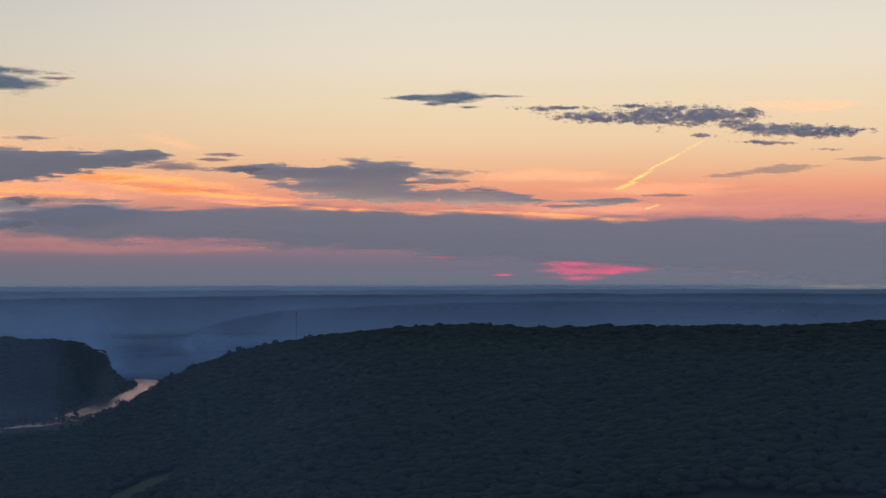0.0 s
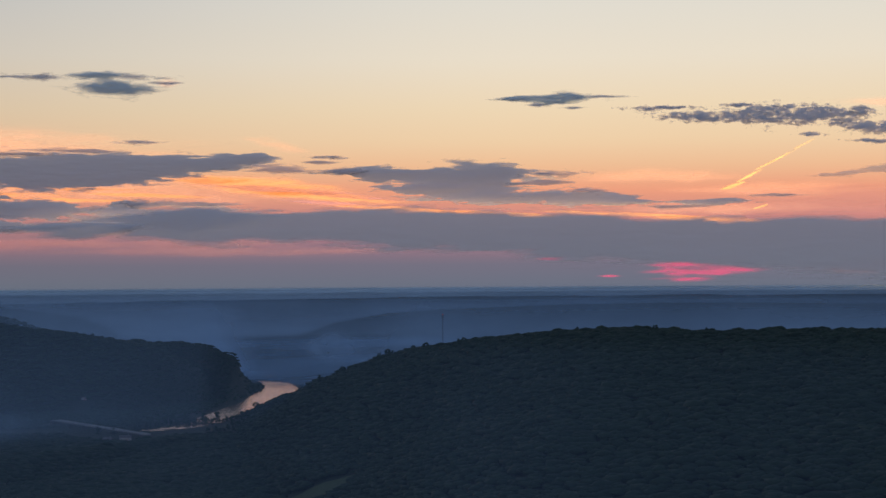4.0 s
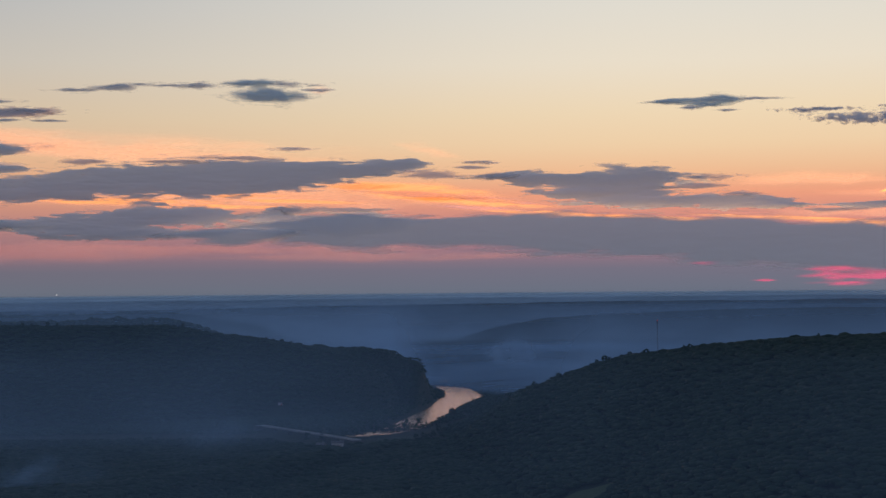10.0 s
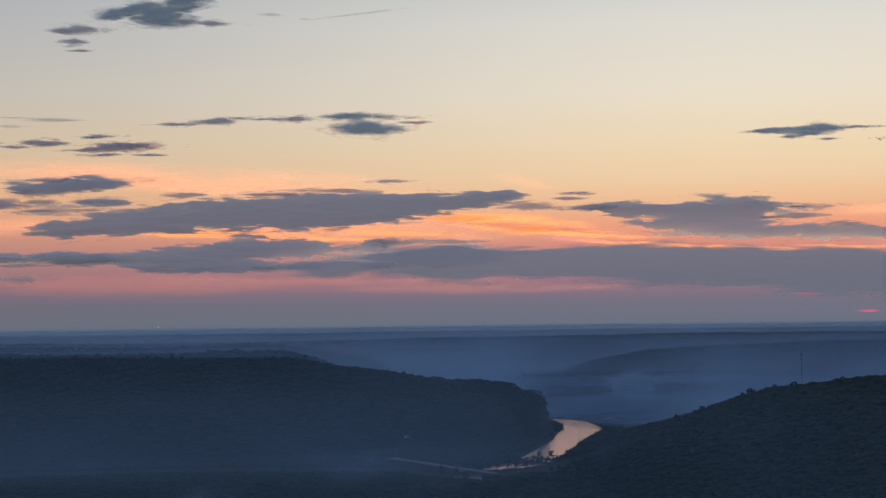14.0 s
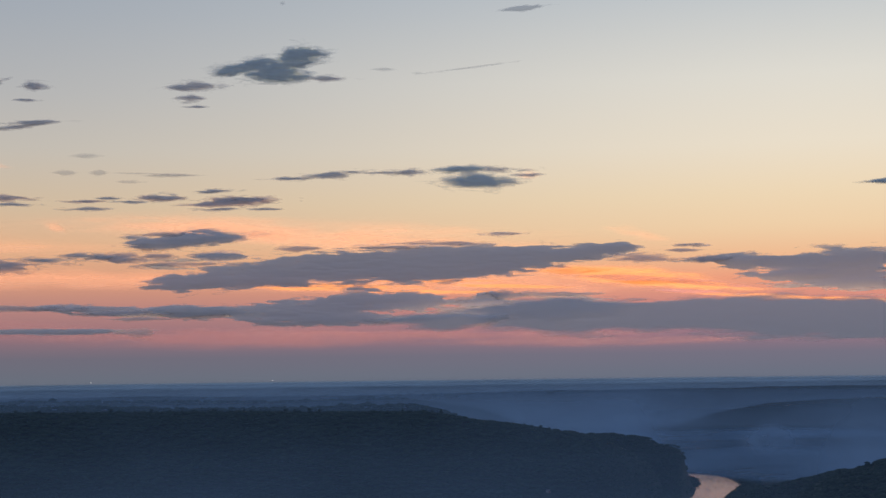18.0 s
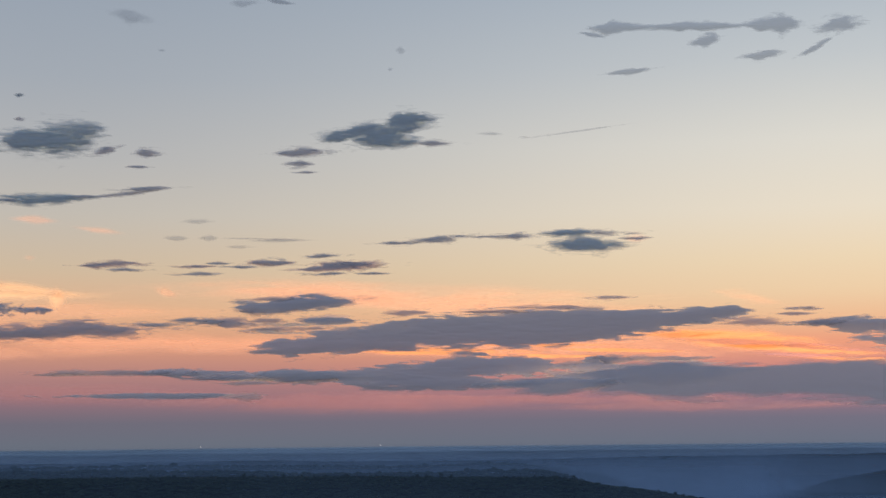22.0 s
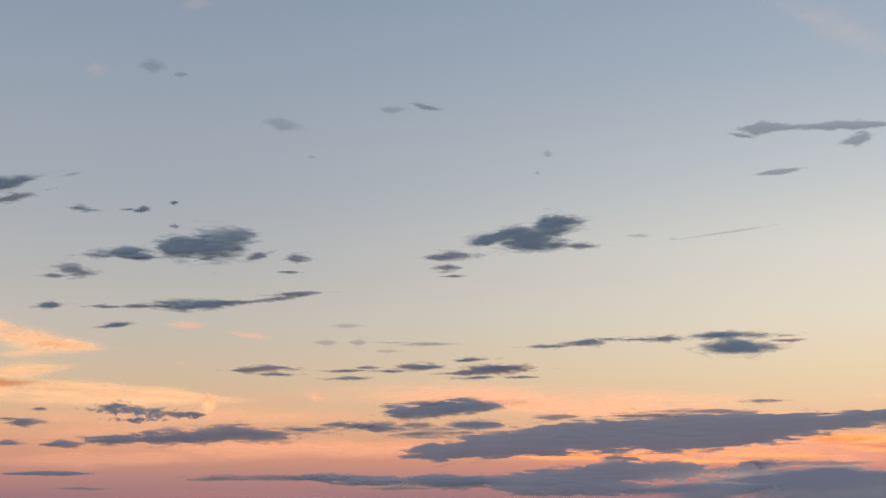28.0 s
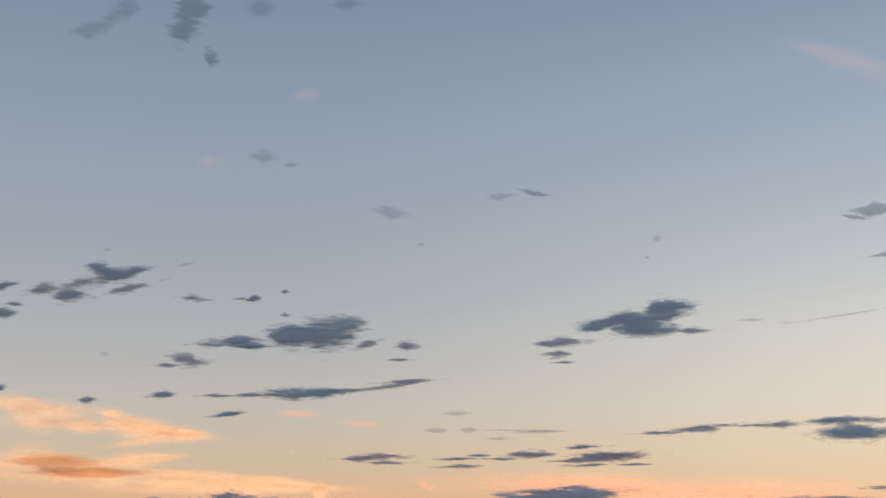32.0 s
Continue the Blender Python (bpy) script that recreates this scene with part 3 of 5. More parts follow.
# ---- single trees: the ridge line and the river bank ----
def tree(seed):
    """A broadleaf tree: tapered trunk with limbs, and a crown of many uneven clumps with gaps. About nine metres tall."""
    pick = random.Random(seed)
    ob = new("tree")
    tagged(ob, "dark broadleaf tree with an uneven rounded crown", "tree", "trees on the ridge")
    tall = 9.0
    bm = bmesh.new()
    rod(bm, (0, 0, -1.0), (0.1, 0, tall * 0.45), 0.28, 0.18)
    rod(bm, (0.1, 0, tall * 0.45), (0.0, 0.15, tall * 0.85), 0.18, 0.05)
    part("trunk", bm, BARK, ob)
    tips = []
    bm = bmesh.new()
    for i in range(7):
        q, k = pick.uniform(0, 6.28), pick.uniform(0.28, 0.7)
        reach = pick.uniform(1.5, 3.0) * (1.15 - 0.5 * k)
        tip = (math.cos(q) * reach, math.sin(q) * reach, tall * k + pick.uniform(0.8, 2.0))
        rod(bm, (0.05, 0, tall * k), tip, 0.09, 0.03, sides=4)
        tips.append(tip)
    part("limbs", bm, BARK, ob)
    va, fa, base = [], [], 0
    spots = [(t, pick.uniform(0.9, 1.5)) for t in tips]
    for i in range(24):
        q, h = pick.uniform(0, 6.28), pick.uniform(0.22, 1.0)
        wide = 3.0 * math.sqrt(max(0.05, 1 - ((h - 0.52) / 0.52) ** 2))
        reach = wide * math.sqrt(pick.uniform(0.1, 1.0))
        spots.append(((math.cos(q) * reach, math.sin(q) * reach, tall * h), pick.uniform(0.55, 1.15)))
    for (px, py, pz), sz in spots:
        vs, fs = SIMPLE[pick.randrange(6)]
        va.append(vs * sz + np.array((px, py, pz)))
        fa.append(fs + base)
        base += len(vs)
    crown = new("crown", raw_mesh("crown", np.concatenate(va), np.concatenate(fa), FOLIAGE, smooth=False))
    crown.parent = ob
    return ob


TREES = [tree(s) for s in range(6)]


def stand(x, y, size, sunk=0.8, first=[0]):
    """Plants the next tree at (x, y): the models themselves first, then copies."""
    z = float(land(np.array([x]), np.array([y]))[0])
    m = pose(x, y, z - sunk, 0, 0, rng.uniform(0, 360)) @ Matrix.Diagonal((size, size, size * rng.uniform(0.85, 1.2), 1))
    i = first[0]
    first[0] += 1
    if i < len(TREES):
        TREES[i].matrix_basis = m
        return TREES[i]
    return copy_thing(TREES[int(rng.integers(len(TREES)))], m)


for i in range(185):
    a = -8 + 20.5 * (i + rng.uniform(0, 0.9)) / 185
    r = float(crest(NEAR, np.array([a]))[0][0]) + rng.uniform(-34, 14)
    stand(-math.sin(radians(a)) * r, math.cos(radians(a)) * r, rng.choice([0.85, 1.0, 1.1, 1.25]) * (1.0 if a > 2 else 0.72), 2.4)
for i in range(60):
    a = 14.5 + 22 * (i + rng.uniform(0, 0.9)) / 60
    r = float(crest(LEFT, np.array([a]))[0][0]) + rng.uniform(-20, 8)
    tagged(stand(-math.sin(radians(a)) * r, math.cos(radians(a)) * r, rng.choice([0.75, 0.9, 1.1])), group="trees on the valley hill")
bank_line = np.array([(-382, 1745), (-383, 1800), (-386, 1860), (-388, 1920), (-392, 1980), (-396, 2040), (-400, 2110), (-406, 2190)], dtype=float)
for i in range(40):
    k = i / 39 * 6.99
    p = bank_line[int(k)] * (1 - k % 1) + bank_line[int(k) + 1] * (k % 1)
    ob = stand(p[0] + 5 + rng.uniform(0, 14), p[1] + rng.uniform(-8, 8), rng.choice([0.5, 0.65, 0.8, 1.0]) * (1.5 if i < 10 else 0.85))
    tagged(ob, "dark riverside tree against the bright water", group="trees on the river bank")
for x, y, k in ((-436, 1612, 1.1), (-428, 1624, 1.3), (-420, 1630, 0.9), (-412, 1644, 1.2), (-404, 1652, 0.8), (-398, 1668, 1.2), (-392, 1676, 1.0), (-386, 1690, 1.3), (-380, 1702, 0.7), (-378, 1716, 1.1), (-374, 1730, 0.9),
                (-448, 1600, 1.2), (-456, 1592, 0.9), (-470, 1585, 1.1)):
    tagged(stand(x, y, k * 1.5), "dark riverside tree against the bright water", group="trees on the river bank")
for i in range(34):
    x = -446 + 70 * (i + rng.uniform(0, 1)) / 34
    tagged(stand(x, 1752 + 0.3 * (x + 412) + rng.uniform(-8, 8), rng.choice([0.6, 0.75, 0.9, 1.0])), "dark tree on a wooded islet in the river", group="trees on the islet")


# ---- clouds ----
SHELL = 4700.0
cloud_count = [0]


def vapour_sheet(name, mat, turn, rise, lobes, seed, alt=0.0, puff=1.0, streak=4.0, ragged=0.8, soft=False, bulge=30.0, hang=1.0, rear=False, fill=1.12):
    """A bank of vapour on the sky's shell, the soft union of lobes (right, up, half width, half height, slope, all in degrees from
    the middle). hang: how far it fades out downwards. Its attribute thickness says how dense it is; fractal noise frays its rim, drawn out sideways by streak."""
    q = np.array(lobes, dtype=float)
    grow = (2.1 if soft else 2.0) * max(1.0, 0.8 * hang)
    x0, x1 = (q[:, 0] - grow * q[:, 2]).min(), (q[:, 0] + grow * q[:, 2]).max()
    tall = grow * q[:, 3] * (1.2 if hang > 1 else 1.0) + np.abs(q[:, 4]) * q[:, 2] * grow
    y0, y1 = (q[:, 1] - tall).min(), (q[:, 1] + tall).max()
    nx, ny = int(np.clip((x1 - x0) / 0.06, 14, 420)), int(np.clip((y1 - y0) / 0.028, 12, 110))
    X, Y = np.meshgrid(np.linspace(x0, x1, nx), np.linspace(y0, y1, ny))
    fx, fy = 1.3 * puff, 1.3 * puff * streak
    warp = fractal(X * 0.8 * puff + 9, Y * 0.8 * puff * streak, seed + 7, 3) - 0.5
    n1 = fractal(X * fx + warp * 1.4, Y * fy + warp * 1.8, seed, 4)
    n2 = fractal(X * fx * 0.35 + 4, Y * fy * 0.3 + 2, seed + 23, 3)
    comb = fractal(X * fx * 1.1 + Y * 2.0, Y * fy * 2.3 - X * 0.5, seed + 41, 4)
    clear = np.ones_like(X)
    full = 1.0 if soft else fill
    for k, (du, dv, hw, hh, slope) in enumerate(lobes):
        u = (X - du) / (hw * (1 + full) / 2)
        wave = fractal(X * 1.6 / hw + 3.3 * k, 0 * X + seed, seed + k, 4) - 0.5
        v = (Y - dv - slope * (X - du)) / (hh * full) + wave * (0.4 if soft else 0.5)
        v = np.where(v < 0, v / hang, v)
        v = v * (0.84 + 0.85 * np.abs(u) ** 1.6)
        clear = clear * (1 - 0.97 * np.exp(-1.2 * (np.abs(u) ** 2.2 + np.abs(v) ** 2.0)))
    heart = 1 - clear
    frail = heart if soft else 1.3 * heart * (1.25 - heart)
    d = heart + frail * ragged * (1.7 * (n1 - 0.5) + 0.9 * (n2 - 0.5) + 1.3 * (comb - 0.5))
    edge = np.clip((X - x0) / (x1 - x0) * 14, 0, 1) * np.clip((x1 - X) / (x1 - x0) * 14, 0, 1) * np.clip((Y - y0) / (y1 - y0) * 9, 0, 1) * np.clip((y1 - Y) / (y1 - y0) * 9, 0, 1)
    d = np.clip(d, 0, 1.3) * edge
    quad = grid_faces(ny, nx)
    quad = quad[(heart.ravel()[quad] > (0.015 if soft else 0.05)).any(axis=1)]
    used = np.unique(quad)
    remap = np.zeros(nx * ny, dtype=np.int64)
    remap[used] = np.arange(len(used))
    quad = remap[quad]
    a, e = np.radians(turn - X / math.cos(radians(rise))).ravel()[used], np.radians(rise + Y).ravel()[used]
    way = np.stack([-np.sin(a) * np.cos(e), np.cos(a) * np.cos(e), np.sin(e)], -1)
    far = SHELL + alt + (seed % 11) * 1.3
    deep = (np.sqrt(np.clip(heart, 0, 1)) * (0.9 + 0.2 * n1)).ravel()[used] * min(bulge, 40.0 * q[:, 3].max())
    load = d.ravel()[used]
    verts, faces = way * (far - deep)[:, None], quad[:, ::-1]
    if rear:
        # the far side of the dense heart
        core = (heart.ravel()[used][quad] > 0.62).all(axis=1)
        back = way * (far + 4 + deep * 1.5)[:, None]
        verts, faces, load = np.concatenate([verts, back]), np.concatenate([faces, quad[core] + len(used)]), np.concatenate([load, load])
        some = np.unique(faces)
        remap = np.zeros(len(verts), dtype=np.int64)
        remap[some] = np.arange(len(some))
        verts, faces, load = verts[some], remap[faces], load[some]
    mid = compass(turn, rise) * far
    me = raw_mesh(name, verts - np.array(mid), faces, mat)
    me.attributes.new("thickness", "FLOAT", "POINT").data.foreach_set("value", load.astype(np.float32))
    ob = new(name, me)
    ob.location = mid + Vector((0, 0, EYE))
    return ob


def sky_cloud(name, label, group, mat, thin, turn, rise, lobes, wisps, **shape):
    """A cloud of one body, with thinner wisps that trail off it as its parts."""
    cloud_count[0] += 1
    seed = 100 + 31 * cloud_count[0]
    ob = tagged(vapour_sheet(name, mat, turn, rise, lobes, seed, **shape), label, "cloud", group)
    rest = {**shape, "alt": shape.get("alt", 0.0) - 10}
    for k, (du, dv, hw, hh, slope) in enumerate(wisps):
        w = vapour_sheet("wisp", thin, turn - du / math.cos(radians(rise)), rise + dv, [(0, 0, hw * 1.1, hh * (1.0 if shape.get("soft") else 1.2), slope)], seed + 5 * k + 3, **rest)
        w.location -= ob.location
        w.parent = ob
    return ob


def high_cloud(turn, rise, lobes, wisps=(), label=""):
    sky_cloud("cloud", label, "small grey clouds", CLOUD_HIGH, SHRED, turn, rise, lobes, wisps, puff=1.8, streak=4.6, ragged=0.95, rear=True)


def mottled_cloud(turn, rise, lobes, wisps=(), label=""):
    sky_cloud("cloud", label, "mottled clouds", CLOUD_MOTTLED, CLOUD_MOTTLED, turn, rise, lobes, wisps, alt=-10, puff=2.4, streak=2.4, ragged=0.9, rear=True)


def streak_cloud(turn, rise, lobes, wisps=(), label=""):
    sky_cloud("streak_cloud", label, "thin dark streaks", STREAK, STREAK, turn, rise, lobes, wisps, alt=-5, puff=1.5, streak=2.6, ragged=0.9)


def wisp_cloud(turn, rise, lobes, wisps=(), label=""):
    sky_cloud("wisp_cloud", label, "thin grey wisps", WISP, WISP, turn, rise, lobes, wisps, alt=5, puff=1.4, streak=1.6, ragged=0.6, soft=True)


def mid_cloud(turn, rise, lobes, wisps=(), label=""):
    sky_cloud("cloud", label, "broken cloud streaks", CLOUD_MID, SHRED, turn, rise, lobes, wisps, alt=-20, puff=1.7, streak=6.5, ragged=1.3, rear=True)


def bank_cloud(turn, rise, lobes, wisps=(), label=""):
    sky_cloud("cloud_bank", label, "low cloud banks", CLOUD_BANK, CLOUD_MID, turn, rise, lobes, wisps, alt=-60, puff=1.2, streak=8.0, ragged=1.0, bulge=9.0, fill=1.12)


def low_cloud(turn, rise, lobes, wisps=(), label=""):
    sky_cloud("cloud_bank", label, "low cloud banks", CLOUD_LOW, CLOUD_LOW, turn, rise, lobes, wisps, alt=-90, puff=0.6, streak=6.0, ragged=0.6, hang=1.3, bulge=8.0, fill=1.15)


def glow_cloud(turn, rise, lobes, wisps=(), label=""):
    sky_cloud("cirrus", label, "sunlit cirrus", CIRRUS, CIRRUS, turn, rise, lobes, wisps, alt=60, puff=0.55, streak=5.0, ragged=0.8, soft=True)


def fan_cloud(turn, rise, lobes, wisps=(), label=""):
    sky_cloud("cirrus", label, "sunlit cirrus", PEACH, PEACH, turn, rise, lobes, wisps, alt=60, puff=0.8, streak=3.0, ragged=0.55, soft=True)


def ember_cloud(turn, rise, lobes, wisps=(), label=""):
    sky_cloud("ember_streak", label, "glowing streaks", EMBER, EMBER, turn, rise, lobes, wisps, alt=-40, puff=0.8, streak=7.0, ragged=0.7, soft=True)


def pink_cloud(turn, rise, lobes, wisps=(), label=""):
    sky_cloud("pink_cloud", label, "pink cloud streaks", PINKISH, PINKISH, turn, rise, lobes, wisps, alt=-30, puff=0.5, streak=7.0, ragged=0.6, soft=True)


def veil_cloud(turn, rise, lobes, wisps=(), label=""):
    sky_cloud("mauve_streak", label, "mauve streaks", MAUVE, MAUVE, turn, rise, lobes, wisps, alt=-54, puff=0.6, streak=8.0, ragged=0.6, soft=True)


def rose_sun_patch(turn, rise, lobes, wisps=(), label=""):
    sky_cloud("rose_sun_patch", label, "rose cloud patches", ROSE, ROSE, turn, rise, lobes, wisps, alt=-50, puff=0.9, streak=9.0, ragged=0.9, soft=True)


def faint_cloud(turn, rise, lobes, wisps=(), label=""):
    sky_cloud("faint_cloud", label, "faint wisps", FAINT, FAINT, turn, rise, lobes, wisps, alt=10, puff=0.8, streak=2.0, ragged=0.6, soft=True)


def trail_cloud(turn, rise, lobes, wisps=(), label=""):
    sky_cloud("contrail", label, "contrails", TRAIL, TRAIL, turn, rise, lobes, wisps, alt=-30, puff=2.0, streak=2.0, ragged=0.6)


high_cloud(1.87, 6.52, [(0, 0, 1.3, 0.17, -0.01), (-1.67, 0.01, 1.09, 0.09, 0), (-0.52, -0.12, 0.84, 0.13, -0.01)], wisps=[(-1.05, -0.24, 0.42, 0.06, -0.01), (1.25, 0.03, 0.88, 0.05, -0.01), (0.31, -0.36, 0.52, 0.04, -0.01)], label="small flat grey cloud with a feathered end in a pale sky")
mottled_cloud(-5.74, 5.76, [(-2.47, -0.03, 2.68, 0.21, -0.05), (0, 0, 2.24, 0.36, -0.02), (1.82, -0.1, 1.81, 0.27, -0.02), (3.82, -0.6, 2.58, 0.23, -0.07), (5.4, -0.72, 1.57, 0.19, -0.03)], wisps=[(-4.12, 0.34, 1.56, 0.09, -0.01), (3.03, 0.07, 0.52, 0.13, -0.03), (-1.23, 0.36, 0.62, 0.08, -0.02), (1.21, -0.78, 0.65, 0.06, -0.02), (6.18, -0.68, 1.21, 0.11, -0.03), (3.42, -1.06, 1.2, 0.06, -0.06), (5.78, -1.36, 0.59, 0.04, -0.03)], label="broad mottled grey cloud made of many small puffs")
streak_cloud(-9.96, 3.75, [(0, 0, 1.35, 0.15, 0.04), (-1.8, -0.19, 1.21, 0.08, 0.05)], label="thin slanting rose-grey cloud streak")
streak_cloud(-12.81, 4.03, [(0, 0, 0.89, 0.07, -0.03)], label="short thin grey streak of cloud")
high_cloud(18.56, 6.9, [(0, 0, 1.75, 0.29, 0), (-0.56, 0.46, 1.25, 0.13, 0)], wisps=[(0.79, 0.42, 1.29, 0.08, 0), (-2.58, 0.36, 0.87, 0.11, 0), (-5.31, 0.3, 1.26, 0.11, 0.09), (-6.88, 0.13, 1.11, 0.05, 0.01), (-3.67, 0.35, 0.86, 0.06, 0.01), (1.84, 0.22, 0.71, 0.05, -0.01)], label="dark grey cloud with a long thin tail and a lit tip")
mid_cloud(27.31, 6.19, [(0, 0, 1.44, 0.15, 0.04), (-1.25, -0.14, 0.95, 0.07, 0.02)], wisps=[(-2.82, 0.12, 0.82, 0.11, 0.02), (-1.05, 0.35, 0.67, 0.05, 0.08), (0.68, -0.28, 0.56, 0.04, 0.01), (-0.95, -0.3, 0.83, 0.05, 0.01)], label="small flat grey cloud streak in a yellow sky")
wisp_cloud(29.95, 7.12, [(0, 0, 1.21, 0.06, 0.02)], label="faint grey thread of cloud")
high_cloud(26.02, 10.76, [(0, 0, 1.75, 0.27, 0), (0.91, 0.81, 1.08, 0.32, 0.1), (-0.8, 0.41, 1.41, 0.23, 0.09), (0.14, 0.41, 1.37, 0.25, 0.12), (-1.83, 0.11, 0.54, 0.17, 0.01)], wisps=[(-3.03, -0.4, 1.16, 0.15, 0.06), (-3.07, -0.83, 0.62, 0.11, 0.01), (1.75, -0.05, 0.83, 0.08, 0), (-2.86, -1.14, 0.46, 0.04, 0.01)], label="dark ragged cloud in two stacked lumps with a thin tail")
high_cloud(38.16, 10.48, [(0, 0, 1.65, 0.5, 0.03), (0.99, 0.44, 0.93, 0.36, 0.03), (-0.95, 0.09, 0.8, 0.34, 0.04), (-3.12, -0.24, 1.25, 0.19, 0.1), (-2.23, -0.38, 0.71, 0.11, 0.04)], wisps=[(1.89, -0.25, 0.52, 0.13, 0.33), (3.32, -0.28, 0.51, 0.13, 0.02), (-4.56, -0.96, 0.74, 0.17, -0.08), (-5.2, -1.17, 0.5, 0.06, 0.04), (-1.12, 0.78, 0.24, 0.06, 0.04), (3.12, -0.77, 0.45, 0.04, 0.02)], label="dark blue-grey cloud with ragged lumps and trailing scraps")
high_cloud(38.85, 8.43, [(0, 0, 1.72, 0.19, 0.03), (1.2, 0.09, 0.97, 0.11, 0.02)], wisps=[(-1.49, -0.08, 1.07, 0.06, 0.03), (-2.71, -0.14, 0.74, 0.04, 0.03), (4.11, 0.5, 0.98, 0.07, 0.07), (3.33, 0.3, 1.26, 0.06, 0.14), (2.11, 0.17, 0.81, 0.04, 0.02)], label="long flat grey cloud streak with a curled tail")
high_cloud(43.56, 8.26, [(0, 0, 0.57, 0.13, 0.12)], label="small dark scrap of cloud")
high_cloud(41.19, 7.64, [(0, 0, 0.7, 0.11, 0.13)], label="small dark scrap of cloud")
high_cloud(42.62, 11.73, [(0, 0, 0.64, 0.11, -0.05)], label="small dark scrap of cloud")
high_cloud(40.44, 11.8, [(0, 0, 0.29, 0.11, 0.25)], wisps=[(-0.49, -0.03, 0.36, 0.04, 0.05)], label="small dark scrap of cloud")
high_cloud(39.31, 12.09, [(0, 0, 0.18, 0.08, 0.04)], label="tiny dark scrap of cloud")
high_cloud(45.32, 12.42, [(0, 0, 1.27, 0.21, 0.32), (-1.73, -0.83, 0.69, 0.23, 0.06), (-0.63, 0.19, 0.66, 0.19, -0.04)], wisps=[(0.28, -0.46, 1, 0.11, 0.31), (-1.15, -0.32, 1.03, 0.13, 0.27), (-2.6, -0.65, 0.57, 0.15, 0.17)], label="slanting dark cloud of ragged overlapping streaks")
high_cloud(49.29, 11.82, [(0, 0, 0.48, 0.13, 0.23)], label="dark scrap of cloud")
high_cloud(49.25, 10.87, [(0, 0, 0.49, 0.15, 0.06)], wisps=[(0.33, 0.33, 0.32, 0.06, 0.06)], label="dark scrap of cloud")
wisp_cloud(42.95, 12.93, [(0, 0, 0.43, 0.06, 0.25)], label="faint grey thread of cloud")
high_cloud(46.22, 8.02, [(0, 0, 0.4, 0.13, 0.12)], label="small dark scrap of cloud")
high_cloud(49.14, 8.31, [(0, 0, 0.26, 0.11, 0.2)], label="tiny dark scrap of cloud")
wisp_cloud(45.68, 9.64, [(0, 0, 0.23, 0.08, 0.04)], label="tiny faint scrap of cloud")
wisp_cloud(45.79, 13.29, [(0, 0, 0.18, 0.06, 0.06)], label="tiny faint scrap of cloud")
streak_cloud(43.24, 22.06, [(0, 0, 0.71, 0.5, 0.09), (-0.27, -0.82, 0.59, 0.5, 0.09)], wisps=[(0.69, -1.7, 0.33, 0.25, -0.41)], label="grey ragged cloud hanging like torn cloth")
wisp_cloud(46.38, 21.26, [(0.64, 0.54, 0.66, 0.34, 0.1), (0, 0, 0.78, 0.32, 0.53), (-0.73, -0.47, 0.53, 0.25, 0.11)], label="faint grey torn cloud high in the sky")
wisp_cloud(40.67, 22.2, [(0, 0, 0.6, 0.32, 0.07)], label="faint grey torn cloud high in the sky")
wisp_cloud(37.41, 22.5, [(0, 0, 0.65, 0.21, 0.05)], label="faint grey torn cloud high in the sky")
wisp_cloud(40.31, 16.9, [(0, 0, 0.5, 0.25, 0.05)], wisps=[(1, -0.23, 0.26, 0.08, 0.04)], label="faint grey lens of cloud")
wisp_cloud(31.32, 15.7, [(0, 0, 0.66, 0.13, 0.05)], label="faint thin grey cloud streak")
streak_cloud(30.1, 15.84, [(0, 0, 0.62, 0.08, -0.17)], label="faint thin grey cloud streak")
wisp_cloud(25.4, 14.11, [(0, 0, 0.2, 0.13, -0.02)], label="tiny faint scrap of cloud")
wisp_cloud(25.79, 13.42, [(0, 0, 0.12, 0.06, -0.02)], label="tiny faint scrap of cloud")
wisp_cloud(35.49, 15.07, [(0, 0, 0.95, 0.21, -0.18)], label="faint grey thread of cloud")
wisp_cloud(34.29, 13.91, [(0, 0, 0.17, 0.05, 0.02)], label="tiny faint scrap of cloud")
wisp_cloud(19.85, 10.95, [(0, 0, 0.2, 0.06, -0.03)], wisps=[(1.13, 0.16, 1.93, 0.03, 0.12), (-2.15, 0.1, 0.45, 0.06, -0.02), (-0.92, -0.04, 0.25, 0.04, -0.02)], label="faint grey thread of cloud")
streak_cloud(14.51, 14.77, [(-2.74, 0.05, 0.94, 0.19, 0.01), (0, 0, 2.62, 0.13, -0.03), (3.24, -0.03, 0.71, 0.32, -0.06), (2.61, -0.07, 0.79, 0.17, -0.06), (5.25, -0.22, 0.86, 0.27, 0.13)], wisps=[(0.6, -0.53, 0.53, 0.19, 0.15), (2.58, -1.12, 0.64, 0.13, 0.1), (4.55, -0.88, 0.72, 0.09, 0.49), (-3.56, -0.17, 0.41, 0.06, -0.23)], label="long thin dark cloud line with curled ends")
streak_cloud(16.74, 13.24, [(0, 0, 0.94, 0.08, 0.09)], label="short thin slanting grey streak of cloud")
wisp_cloud(32.93, 7.78, [(0, 0, 0.62, 0.08, 0.01)], label="small faint grey scrap of cloud")
wisp_cloud(32.44, 7.19, [(0, 0, 0.41, 0.09, 0.01)], wisps=[(-1.18, -0.03, 0.49, 0.08, 0.01), (1.34, -0.01, 0.95, 0.03, 0), (2.68, -0.05, 1.08, 0.05, 0)], label="small faint grey scraps of cloud")
wisp_cloud(31.3, 6.87, [(0, 0, 0.54, 0.06, 0)], label="small faint grey scrap of cloud")
